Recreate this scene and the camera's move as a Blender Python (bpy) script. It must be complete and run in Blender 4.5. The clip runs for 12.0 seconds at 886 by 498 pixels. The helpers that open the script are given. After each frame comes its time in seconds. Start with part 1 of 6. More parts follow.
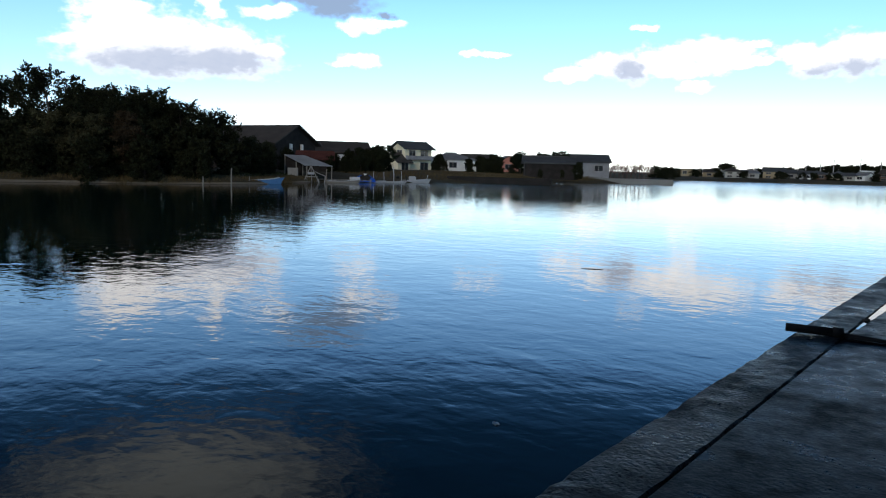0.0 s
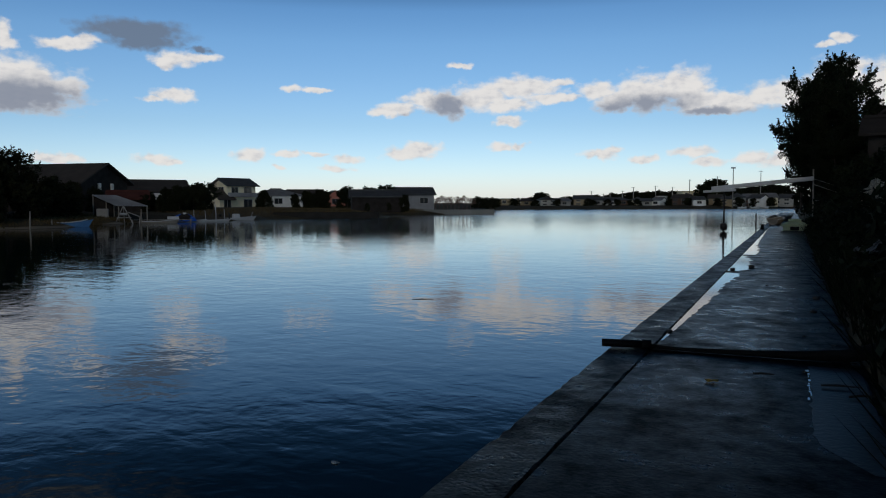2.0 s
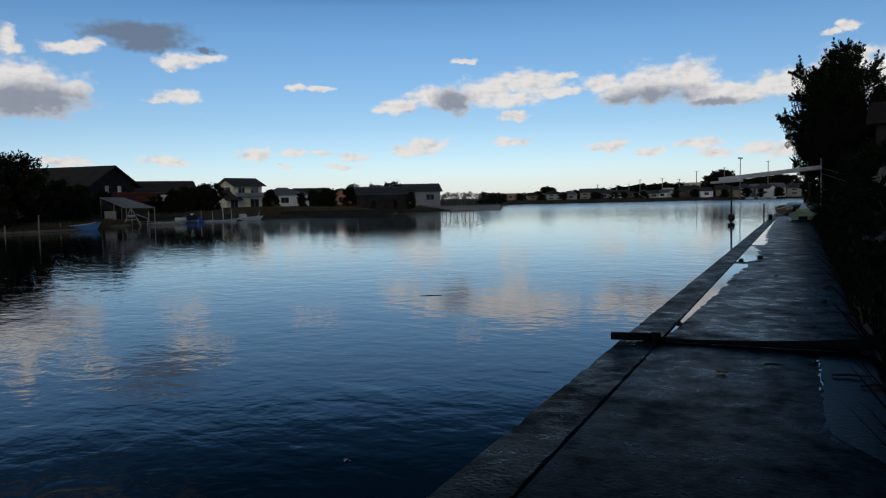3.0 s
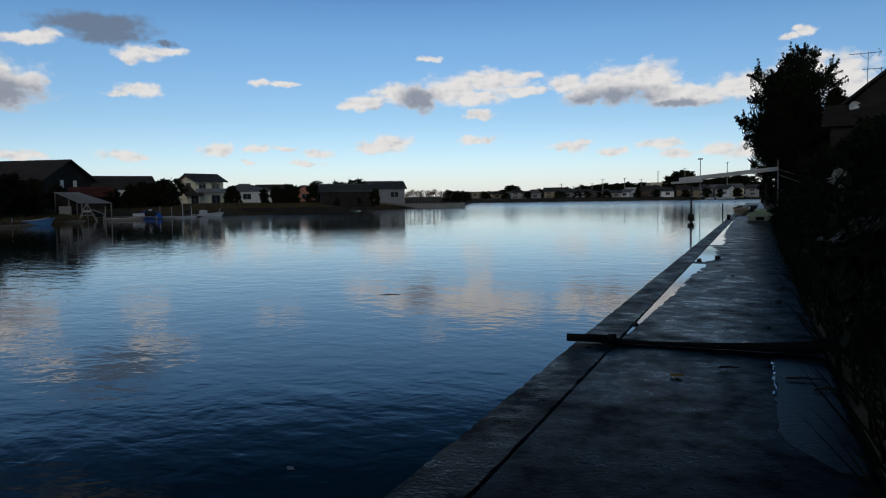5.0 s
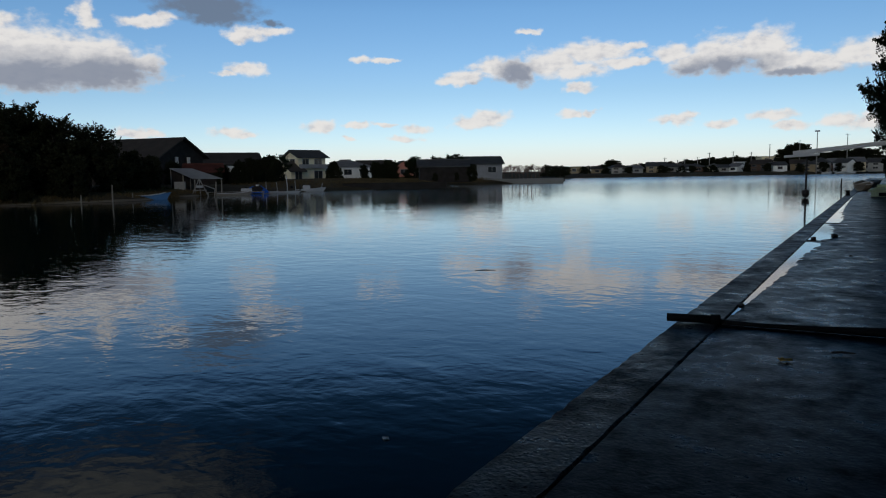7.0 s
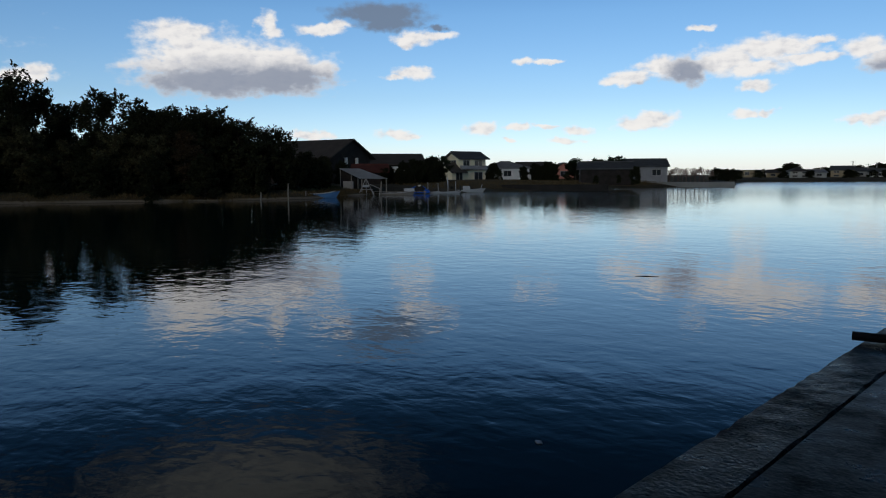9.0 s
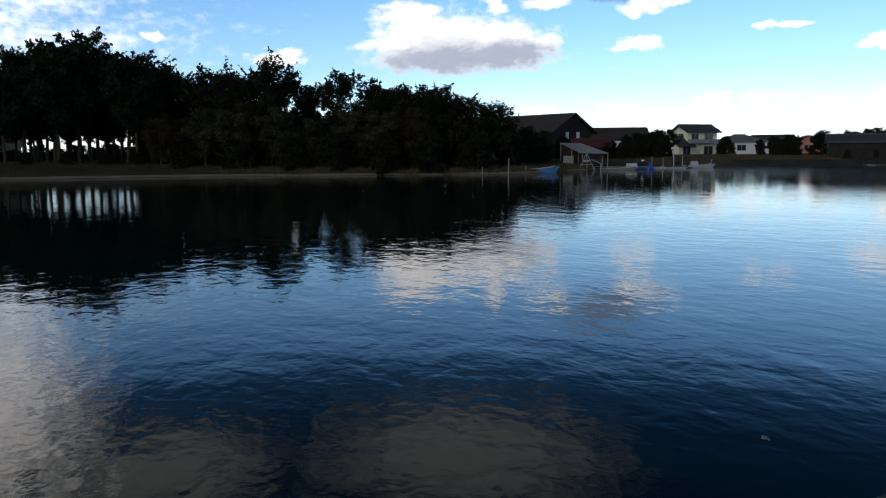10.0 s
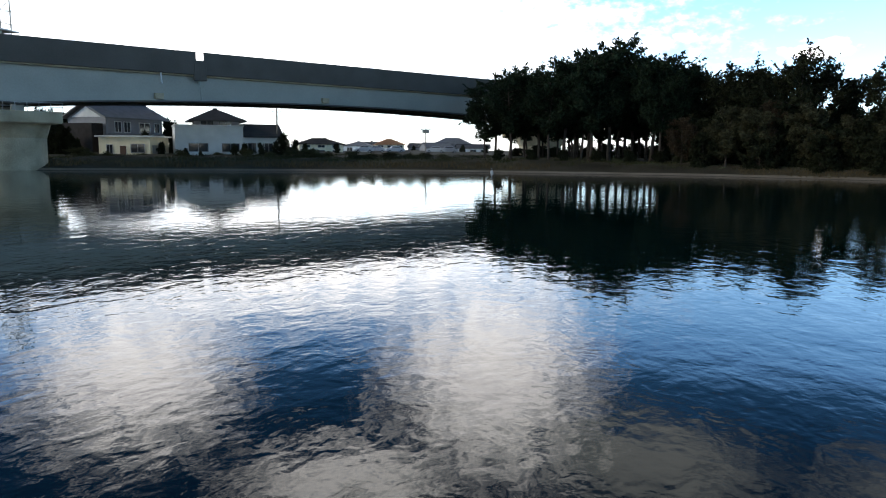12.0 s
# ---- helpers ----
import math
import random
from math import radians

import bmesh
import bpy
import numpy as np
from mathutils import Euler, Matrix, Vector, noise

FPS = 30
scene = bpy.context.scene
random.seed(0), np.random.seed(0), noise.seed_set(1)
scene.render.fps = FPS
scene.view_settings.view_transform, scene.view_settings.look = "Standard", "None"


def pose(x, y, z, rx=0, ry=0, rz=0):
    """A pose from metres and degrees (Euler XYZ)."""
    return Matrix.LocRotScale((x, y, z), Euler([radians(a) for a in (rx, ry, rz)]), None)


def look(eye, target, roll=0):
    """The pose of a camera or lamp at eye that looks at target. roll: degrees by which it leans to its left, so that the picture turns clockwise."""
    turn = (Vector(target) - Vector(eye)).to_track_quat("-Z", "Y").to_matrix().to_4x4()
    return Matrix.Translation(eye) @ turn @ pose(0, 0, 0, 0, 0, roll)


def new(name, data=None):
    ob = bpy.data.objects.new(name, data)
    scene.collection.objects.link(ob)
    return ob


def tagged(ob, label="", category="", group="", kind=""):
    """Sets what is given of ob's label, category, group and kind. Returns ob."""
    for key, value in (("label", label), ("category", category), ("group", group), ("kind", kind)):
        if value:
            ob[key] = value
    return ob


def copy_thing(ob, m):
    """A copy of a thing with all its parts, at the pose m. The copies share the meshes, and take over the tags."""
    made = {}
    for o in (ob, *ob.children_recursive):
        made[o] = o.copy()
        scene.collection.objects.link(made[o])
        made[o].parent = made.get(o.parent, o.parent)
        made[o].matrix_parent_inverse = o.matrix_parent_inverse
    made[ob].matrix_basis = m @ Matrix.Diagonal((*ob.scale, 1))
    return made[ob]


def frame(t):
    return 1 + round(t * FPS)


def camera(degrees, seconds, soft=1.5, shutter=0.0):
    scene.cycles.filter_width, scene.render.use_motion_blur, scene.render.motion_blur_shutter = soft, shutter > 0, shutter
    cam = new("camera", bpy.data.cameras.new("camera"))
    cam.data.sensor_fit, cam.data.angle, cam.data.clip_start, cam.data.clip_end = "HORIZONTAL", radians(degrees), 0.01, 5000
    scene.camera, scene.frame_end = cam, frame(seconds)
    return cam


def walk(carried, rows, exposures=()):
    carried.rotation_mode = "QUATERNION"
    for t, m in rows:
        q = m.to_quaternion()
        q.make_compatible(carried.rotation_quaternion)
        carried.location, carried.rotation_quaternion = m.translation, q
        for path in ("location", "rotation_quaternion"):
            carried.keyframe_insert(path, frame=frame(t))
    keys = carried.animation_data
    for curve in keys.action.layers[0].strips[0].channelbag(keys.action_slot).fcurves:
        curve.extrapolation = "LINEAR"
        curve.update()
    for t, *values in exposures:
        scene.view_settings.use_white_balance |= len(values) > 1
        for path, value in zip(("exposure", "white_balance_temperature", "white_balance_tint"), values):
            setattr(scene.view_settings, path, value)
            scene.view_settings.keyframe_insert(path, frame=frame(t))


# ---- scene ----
cam = camera(62.0, 12.0, soft=1.1)


def held(x, y, yaw, pitch, roll):
    """The camera at hand height over the quay: heading to the left of the quay's line, pitch and roll in degrees."""
    return pose(x, y, 2.15, 90 + pitch, 0, yaw) @ pose(0, 0, 0, 0, 0, roll)


PATH = [
    (0.0, held(0, 0, 38.50, -6.27, 1.49)),
    (0.5, held(0, 0, 28.45, -5.90, 0.88)),
    (1.0, held(0, 0, 25.72, -4.69, 0.59)),
    (1.5, held(0, 0, 25.97, -4.34, 0.55)),
    (2.0, held(0, 0, 25.35, -3.50, -0.15)),
    (2.5, held(0, 0, 26.18, -3.89, -0.73)),
    (3.0, held(0, 0, 25.91, -3.79, -1.23)),
    (3.5, held(0, 0.02, 25.82, -4.96, -0.21)),
    (3.7, held(0, 0.05, 24.75, -5.00, 0.10)),
    (5.3, held(0.02, 0.27, 23.01, -4.00, -0.60)),
    (5.5, held(0.02, 0.28, 22.97, -4.72, -0.45)),
    (6.0, held(0.02, 0.28, 24.68, -5.68, -0.88)),
    (6.5, held(0.02, 0.28, 26.60, -6.41, -0.86)),
    (6.7, held(0.02, 0.28, 28.9, -6.10, -0.87)),
    (8.3, held(0.0, 0.28, 33.59, -5.43, -0.80)),
    (8.5, held(0.0, 0.28, 35.41, -5.25, -0.63)),
    (9.0, held(0.0, 0.28, 42.96, -5.57, -0.28)),
    (9.5, held(0.0, 0.28, 51.11, -6.14, -0.27)),
    (10.0, held(0.0, 0.28, 59.86, -7.42, -0.34)),
    (10.5, held(0.0, 0.28, 66.93, -9.11, 0.77)),
    (11.0, held(0.0, 0.28, 76.70, -9.24, 2.33)),
    (11.5, held(0.0, 0.28, 87.81, -7.88, 2.09)),
    (12.0, held(0.0, 0.28, 98.33, -7.54, 0.49)),
]
EXPOSURE = [
    (0.0, 0.7), (0.25, 0.4), (0.6, -0.05), (1.0, -0.25), (2.0, -0.48), (6.6, -0.46), (8.4, -0.4), (9.0, -0.3), (9.6, -0.06), (10.0, 0.3), (10.5, 1.1), (11.0, 1.5), (12.0, 1.38),
]
walk(cam, PATH, EXPOSURE)

# ---- sky and sun ----
SUN_AZ, SUN_EL = 204.0, 25.0   # degrees to the left of the quay's line, and up
sun_way = Vector((-math.sin(radians(SUN_AZ)) * math.cos(radians(SUN_EL)), math.cos(radians(SUN_AZ)) * math.cos(radians(SUN_EL)), math.sin(radians(SUN_EL))))
sun = new("sun", bpy.data.lights.new("sun", "SUN"))
sun.data.energy, sun.data.angle, sun.data.color = 0.42, radians(10), (1.0, 0.88, 0.72)
sun.matrix_world = look(sun_way * 300, (0, 0, 0))

# clouds: heading (left of the quay's line), height, half width, half height, in degrees
BIG_CLOUD = [(59.6, 7.0, 5.4, 1.25), (55.4, 7.2, 4.2, 1.25), (60.6, 8.6, 4.2, 2.01), (57.2, 8.3, 5.1, 1.63), (62.2, 10.2, 2.9, 0.87), (63.1, 7.9, 2.9, 0.73), (54.6, 8.1, 3.0, 1.31), (52.5, 8.0, 1.5, 0.82), (55.9, 11.0, 0.8, 0.95), (51.8, 10.9, 1.5, 0.52), (72.2, 6.9, 2.1, 0.54), (71.3, 7.2, 1.0, 0.54), (80.8, 8.2, 0.8, 0.29)]
LONG_BANK = [(29.8, 7.0, 1.1, 0.38), (28.5, 7.3, 1.7, 0.55), (26.7, 7.9, 1.7, 0.76), (25.0, 7.5, 2.0, 1.05), (22.4, 8.1, 2.6, 1.13), (19.3, 8.7, 3.0, 0.91), (20.6, 7.5, 2.6, 0.63), (17.0, 7.9, 2.5, 0.42), (13.6, 8.4, 1.6, 0.74), (16.4, 9.1, 1.3, 0.33), (20.2, 6.2, 1.3, 0.38)]
HEAPED_BANK = [(12.2, 7.6, 1.8, 0.9), (10.2, 8.1, 2.4, 1.45), (7.6, 8.4, 2.1, 1.42), (6.6, 7.3, 2.3, 0.99), (4.0, 7.1, 2.6, 0.78), (2.1, 7.5, 1.8, 1.0), (0.3, 7.4, 1.4, 1.14), (5.1, 6.7, 2.6, 0.4), (-2.1, 7.6, 2.0, 1.77), (-3.4, 8.7, 1.1, 1.02), (-5.2, 7.6, 1.9, 1.79)]
HIGH_PUFFS = [(52.6, 10.8, 1.4, 0.51), (51.3, 11.2, 1.4, 0.33), (55.9, 11.0, 0.8, 0.64), (45.0, 10.3, 1.5, 0.62), (43.4, 10.5, 1.3, 0.35), (45.8, 9.9, 0.7, 0.35), (45.2, 7.8, 1.5, 0.52), (46.4, 7.5, 1.0, 0.28), (36.7, 8.6, 0.9, 0.29), (34.9, 8.5, 1.3, 0.21), (24.0, 10.4, 0.8, 0.25), (-2.7, 11.0, 0.9, 0.32), (-1.7, 10.6, 0.7, 0.25)]
LOW_PUFFS = [(28.1, 3.8, 2.1, 0.52), (27.0, 4.2, 1.5, 0.56), (53.1, 3.1, 1.2, 0.46), (51.9, 3.2, 0.7, 0.35), (46.6, 3.3, 1.2, 0.44), (45.4, 3.1, 1.0, 0.24), (40.0, 3.7, 1.3, 0.5), (37.1, 3.8, 0.9, 0.3), (35.2, 3.8, 0.8, 0.21), (37.8, 2.8, 0.5, 0.17), (32.9, 3.5, 1.2, 0.34), (33.5, 2.7, 1.2, 0.26)]
LOW_BANK = [(20.9, 4.3, 1.1, 0.39), (19.4, 4.4, 0.6, 0.26), (13.3, 3.7, 1.3, 0.42), (12.4, 4.0, 0.8, 0.38), (10.2, 3.3, 1.1, 0.33), (6.6, 3.7, 1.7, 0.37), (5.5, 3.0, 1.5, 0.32), (2.8, 3.2, 1.3, 0.56), (1.0, 3.1, 1.1, 0.7)]
CLOUDS_RIGHT = BIG_CLOUD + LONG_BANK + HEAPED_BANK + HIGH_PUFFS + LOW_PUFFS + LOW_BANK
CLOUDS_LEFT = [
    (94.5, 17.0, 8.0, 9.0), (121.5, 16.0, 7.5, 6.0), (112.0, 8.0, 27.0, 5.5), (106.0, 25.0, 9.0, 3.0), 
    (155.0, 18.0, 14.0, 6.0), (200.0, 12.0, 16.0, 4.0), (255.0, 10.0, 14.0, 3.5),
]
DIM_CLOUDS = [(82.0, 22.8, 9.0, 3.2), (58.4, 23.4, 12.0, 4.2)]
GREY_CLOUDS = [(47.5, 12.1, 3.8, 0.83), (47.0, 11.4, 2.4, 0.61), (43.3, 11.1, 0.9, 0.27)]
UNDER_BIG_CLOUD = [(57.8, 6.9, 6.4, 1.25), (60.4, 6.4, 4.0, 0.8), (54.6, 7.3, 3.6, 0.95)]
UNDERSIDES = UNDER_BIG_CLOUD + [(26.7, 6.65, 1.54, 0.42), (24.9, 7.15, 1.32, 1.0), (11.0, 6.85, 2.75, 0.83), (9.4, 7.15, 2.42, 0.77), (6.0, 6.55, 1.87, 0.34), (2.3, 6.35, 1.54, 0.39)]

world = bpy.data.worlds.new("world")
scene.world = world
world.use_nodes = True
wt = world.node_tree
wt.nodes.clear()


def wnode(kind, **props):
    n = wt.nodes.new(kind)
    for key, value in props.items():
        if key == "operation":
            n.operation = value
    return n


def wmath(op, a, b=None, c=None):
    n = wnode("ShaderNodeMath", operation=op)
    for i, s in enumerate((a, b, c)):
        if s is None:
            continue
        if isinstance(s, (int, float)):
            n.inputs[i].default_value = s
        else:
            wt.links.new(s, n.inputs[i])
    return n.outputs[0]


def wvec(op, a, b=None, c=None):
    n = wnode("ShaderNodeVectorMath", operation=op)
    for i, s in enumerate((a, b, c)):
        if s is None:
            continue
        if isinstance(s, tuple):
            n.inputs[i].default_value = s
        else:
            wt.links.new(s, n.inputs[i])
    return n.outputs["Value"] if op in ("DOT_PRODUCT", "LENGTH") else n.outputs[0]


coord = wt.nodes.new("ShaderNodeTexCoord")
split = wt.nodes.new("ShaderNodeSeparateXYZ")
wt.links.new(coord.outputs["Generated"], split.inputs[0])
heading = wmath("MULTIPLY", wmath("ARCTAN2", wmath("MULTIPLY", split.outputs[0], -1.0), split.outputs[1]), 57.29578)
heading = wmath("ADD", heading, wmath("MULTIPLY", wmath("LESS_THAN", heading, -40.0), 360.0))
height = wmath("MULTIPLY", wmath("ARCSINE", split.outputs[2]), 57.29578)


def wnoise(vec, scale, detail, rough=0.6):
    n = wt.nodes.new("ShaderNodeTexNoise")
    n.inputs["Scale"].default_value, n.inputs["Detail"].default_value, n.inputs["Roughness"].default_value = scale, detail, rough
    wt.links.new(vec, n.inputs["Vector"])
    return n.outputs["Fac"]


def cloud_field(clouds, flat=1.0, curl_by=1.0):
    """How deep inside a cloud a way through the sky lies; flat: how much sooner a cloud ends below than above."""
    comb = wt.nodes.new("ShaderNodeCombineXYZ")
    wt.links.new(heading, comb.inputs[0])
    wt.links.new(height, comb.inputs[1])
    plain = comb.outputs[0]
    curl = wt.nodes.new("ShaderNodeTexNoise")
    curl.inputs["Scale"].default_value, curl.inputs["Detail"].default_value = 0.9, 4.0
    wt.links.new(plain, curl.inputs["Vector"])
    here = wvec("MULTIPLY_ADD", wvec("SUBTRACT", curl.outputs["Color"], (0.5, 0.5, 0.5)), (2.0 * curl_by, 0.9 * curl_by, 0), plain)
    low = None
    for a, e, w, h in clouds:
        v = wvec("MULTIPLY_ADD", here, (1 / w, 1 / h, 0), (-a / w, -e / h, 0))
        v = wvec("MAXIMUM", v, wvec("MULTIPLY", v, (-1, -flat, 0)))
        r = wvec("DOT_PRODUCT", v, v)
        low = r if low is None else wmath("MINIMUM", low, r)
    return wmath("SUBTRACT", 1.0, wmath("SQRT", wmath("MINIMUM", low, 9.0))), plain


def billows(plain, aside=0.0, rise=0.0):
    """The heaped relief of the clouds, from minus to plus a half."""
    spot = wvec("MULTIPLY_ADD", plain, (0.8, 1.35, 1), (aside, rise, 0))
    return wmath("SUBTRACT", wmath("MULTIPLY_ADD", wnoise(spot, 1.8, 3.0, 0.55), 0.34, wmath("MULTIPLY", wnoise(spot, 0.7, 3.0, 0.5), 0.66)), 0.5)


def ramp(value, lo, hi):
    n = wt.nodes.new("ShaderNodeMapRange")
    n.interpolation_type = "SMOOTHSTEP"
    n.inputs[1].default_value, n.inputs[2].default_value = lo, hi
    wt.links.new(value, n.inputs[0])
    return n.outputs[0]


def wmix(fac, a, b):
    n = wt.nodes.new("ShaderNodeMix")
    n.data_type = "RGBA"
    for s, i in ((fac, 0), (a, 6), (b, 7)):
        if isinstance(s, (int, float, tuple)):
            n.inputs[i].default_value = s
        else:
            wt.links.new(s, n.inputs[i])
    return n.outputs[2]


sky = wt.nodes.new("ShaderNodeTexSky")
sky.sky_type, sky.sun_disc = "NISHITA", False
sky.sun_elevation, sky.sun_rotation = radians(SUN_EL), radians(-SUN_AZ)
sky.air_density, sky.dust_density, sky.ozone_density = 1.0, 0.3, 3.0
CLOUD_BRIGHT, CLOUD_SHADE = (11.0, 10.6, 10.2, 1), (7.4, 7.4, 7.8, 1)


def cloud_layer(clouds, soft):
    """The cover of some clouds and their tone: bright where they face up and towards the sun, grey below."""
    core, plain = cloud_field(clouds, 1.0 if soft else 1.15, 2.4 if soft else 1.0)
    relief = billows(plain)
    dense = wmath("MULTIPLY_ADD", relief, 2.2 if soft else 1.7, core)
    lit = ramp(wmath("SUBTRACT", relief, billows(plain, 0.28, 0.3)), -0.3, 0.1)
    return (ramp(dense, -0.4, 0.82) if soft else ramp(dense, -0.3, 0.46)), wmix(lit, CLOUD_SHADE, CLOUD_BRIGHT)


# the thin cloud over the bridge is the brightest
bright_way = (-math.sin(radians(110)) * 0.93, math.cos(radians(110)) * 0.93, 0.36)
to_sun = wmath("POWER", wmath("MAXIMUM", wvec("DOT_PRODUCT", coord.outputs["Generated"], bright_way), 0.0), 3.0)
mask, white = cloud_layer(CLOUDS_RIGHT, 0.0)
soft_mask, soft_white = cloud_layer(CLOUDS_LEFT, 1.0)
soft_white = wvec("SCALE", soft_white)
wt.links.new(wmath("MULTIPLY_ADD", to_sun, 0.55, 0.78), soft_white.node.inputs["Scale"])


def patch(clouds, lo, hi):
    core, plain = cloud_field(clouds)
    return ramp(wmath("MULTIPLY_ADD", billows(plain), 1.6, core), lo, hi)


dim_mask = patch(DIM_CLOUDS, -0.4, 0.8)
under_mask = patch(UNDERSIDES, -0.65, 0.45)
grey_mask = patch(GREY_CLOUDS, -0.25, 0.5)
# the clear air: pale at the horizon, deep blue higher up
deep = wt.nodes.new("ShaderNodeValToRGB")
wt.links.new(wmath("MULTIPLY_ADD", height, 1 / 60.0, 0.05), deep.inputs[0])
STEPS = [(0.05, (1.4, 1.5, 1.9)), (0.10, (1.22, 1.34, 1.62)), (0.15, (1.04, 1.2, 1.4)), (0.25, (0.9, 1.17, 1.38)), (0.29, (0.74, 1.04, 1.28)), (0.335, (0.17, 0.33, 0.46)), (0.39, (0.06, 0.15, 0.22)), (0.7, (0.055, 0.105, 0.145))]
while len(deep.color_ramp.elements) < len(STEPS):
    deep.color_ramp.elements.new(0.5)
for element, (spot, tint) in zip(deep.color_ramp.elements, STEPS):
    element.position, element.color = spot, (*[c / 3 for c in tint], 1)
clear = wvec("SCALE", wvec("MULTIPLY", sky.outputs[0], deep.outputs[0]))
clear.node.inputs["Scale"].default_value = 3.0
haze = ramp(height, 3.0, -0.4)
tone = wmix(wmath("MULTIPLY", haze, 0.45), clear, (9.4, 9.0, 9.0, 1))
tone = wmix(wmath("MULTIPLY", dim_mask, 0.8), tone, (3.3, 3.4, 3.2, 1))
tone = wmix(wmath("MULTIPLY", soft_mask, 0.9), tone, soft_white)
tone = wmix(wmath("MULTIPLY", mask, 0.95), tone, white)
tone = wmix(wmath("MULTIPLY", wmath("MULTIPLY", under_mask, mask), 0.88), tone, (2.9, 3.4, 4.5, 1))
tone = wmix(wmath("MULTIPLY", grey_mask, 0.88), tone, (2.0, 2.5, 3.4, 1))
back = wt.nodes.new("ShaderNodeBackground")
back.inputs["Strength"].default_value = 0.10
wt.links.new(tone, back.inputs["Color"])
wout = wt.nodes.new("ShaderNodeOutputWorld")
wt.links.new(back.outputs[0], wout.inputs["Surface"])


# ---- materials ----
def material(name, color, rough=0.7, vary=0.25, scale=3.0, grain=40.0, bump=0.2, metal=0.0, depth=0.02, ior=1.45, random_piece=0.0, gloss=0.25):
    """A surface with stains at one scale, grain at another, and fine relief."""
    m = bpy.data.materials.new(name)
    m.use_nodes = True
    nt = m.node_tree
    b = nt.nodes["Principled BSDF"]
    b.inputs["Roughness"].default_value, b.inputs["Metallic"].default_value, b.inputs["IOR"].default_value = rough, metal, ior
    b.inputs["Specular IOR Level"].default_value = gloss
    tc = nt.nodes.new("ShaderNodeTexCoord")
    big, small = nt.nodes.new("ShaderNodeTexNoise"), nt.nodes.new("ShaderNodeTexNoise")
    big.inputs["Scale"].default_value, big.inputs["Detail"].default_value = scale, 4
    small.inputs["Scale"].default_value, small.inputs["Detail"].default_value = grain, 3
    for n in (big, small):
        nt.links.new(tc.outputs["Object"], n.inputs["Vector"])
    add = nt.nodes.new("ShaderNodeMath")
    add.operation = "ADD"
    half = nt.nodes.new("ShaderNodeMath")
    half.operation, half.inputs[1].default_value = "MULTIPLY", 0.5
    nt.links.new(small.outputs["Fac"], half.inputs[0])
    nt.links.new(big.outputs["Fac"], add.inputs[0])
    nt.links.new(half.outputs[0], add.inputs[1])
    last = add.outputs[0]
    if random_piece:
        info = nt.nodes.new("ShaderNodeObjectInfo")
        mul = nt.nodes.new("ShaderNodeMath")
        mul.operation, mul.inputs[1].default_value = "MULTIPLY_ADD", random_piece
        nt.links.new(info.outputs["Random"], mul.inputs[0])
        nt.links.new(last, mul.inputs[2])
        last = mul.outputs[0]
    cr = nt.nodes.new("ShaderNodeValToRGB")
    lo, hi = [max(0.0, c * (1 - vary)) for c in color], [min(1.0, c * (1 + vary)) for c in color]
    cr.color_ramp.elements[0].position, cr.color_ramp.elements[0].color = 0.45, (*lo, 1)
    cr.color_ramp.elements[1].position, cr.color_ramp.elements[1].color = 1.0, (*hi, 1)
    nt.links.new(last, cr.inputs[0])
    nt.links.new(cr.outputs[0], b.inputs["Base Color"])
    if bump:
        bp = nt.nodes.new("ShaderNodeBump")
        bp.inputs["Strength"].default_value, bp.inputs["Distance"].default_value = bump, depth
        nt.links.new(small.outputs["Fac"], bp.inputs["Height"])
        nt.links.new(bp.outputs[0], b.inputs["Normal"])
    return m


def leaf_material(name, color, vary=0.5):
    """Foliage: each leaf takes its own tone."""
    m = bpy.data.materials.new(name)
    m.use_nodes = True
    nt = m.node_tree
    b = nt.nodes["Principled BSDF"]
    b.inputs["Roughness"].default_value, b.inputs["Specular IOR Level"].default_value = 0.8, 0.1
    geo = nt.nodes.new("ShaderNodeNewGeometry")
    cr = nt.nodes.new("ShaderNodeValToRGB")
    cr.color_ramp.elements[0].color = (*[c * (1 - vary) for c in color], 1)
    cr.color_ramp.elements[1].color = (*[c * (1 + vary) for c in color], 1)
    nt.links.new(geo.outputs["Random Per Island"], cr.inputs[0])
    nt.links.new(cr.outputs[0], b.inputs["Base Color"])
    return m


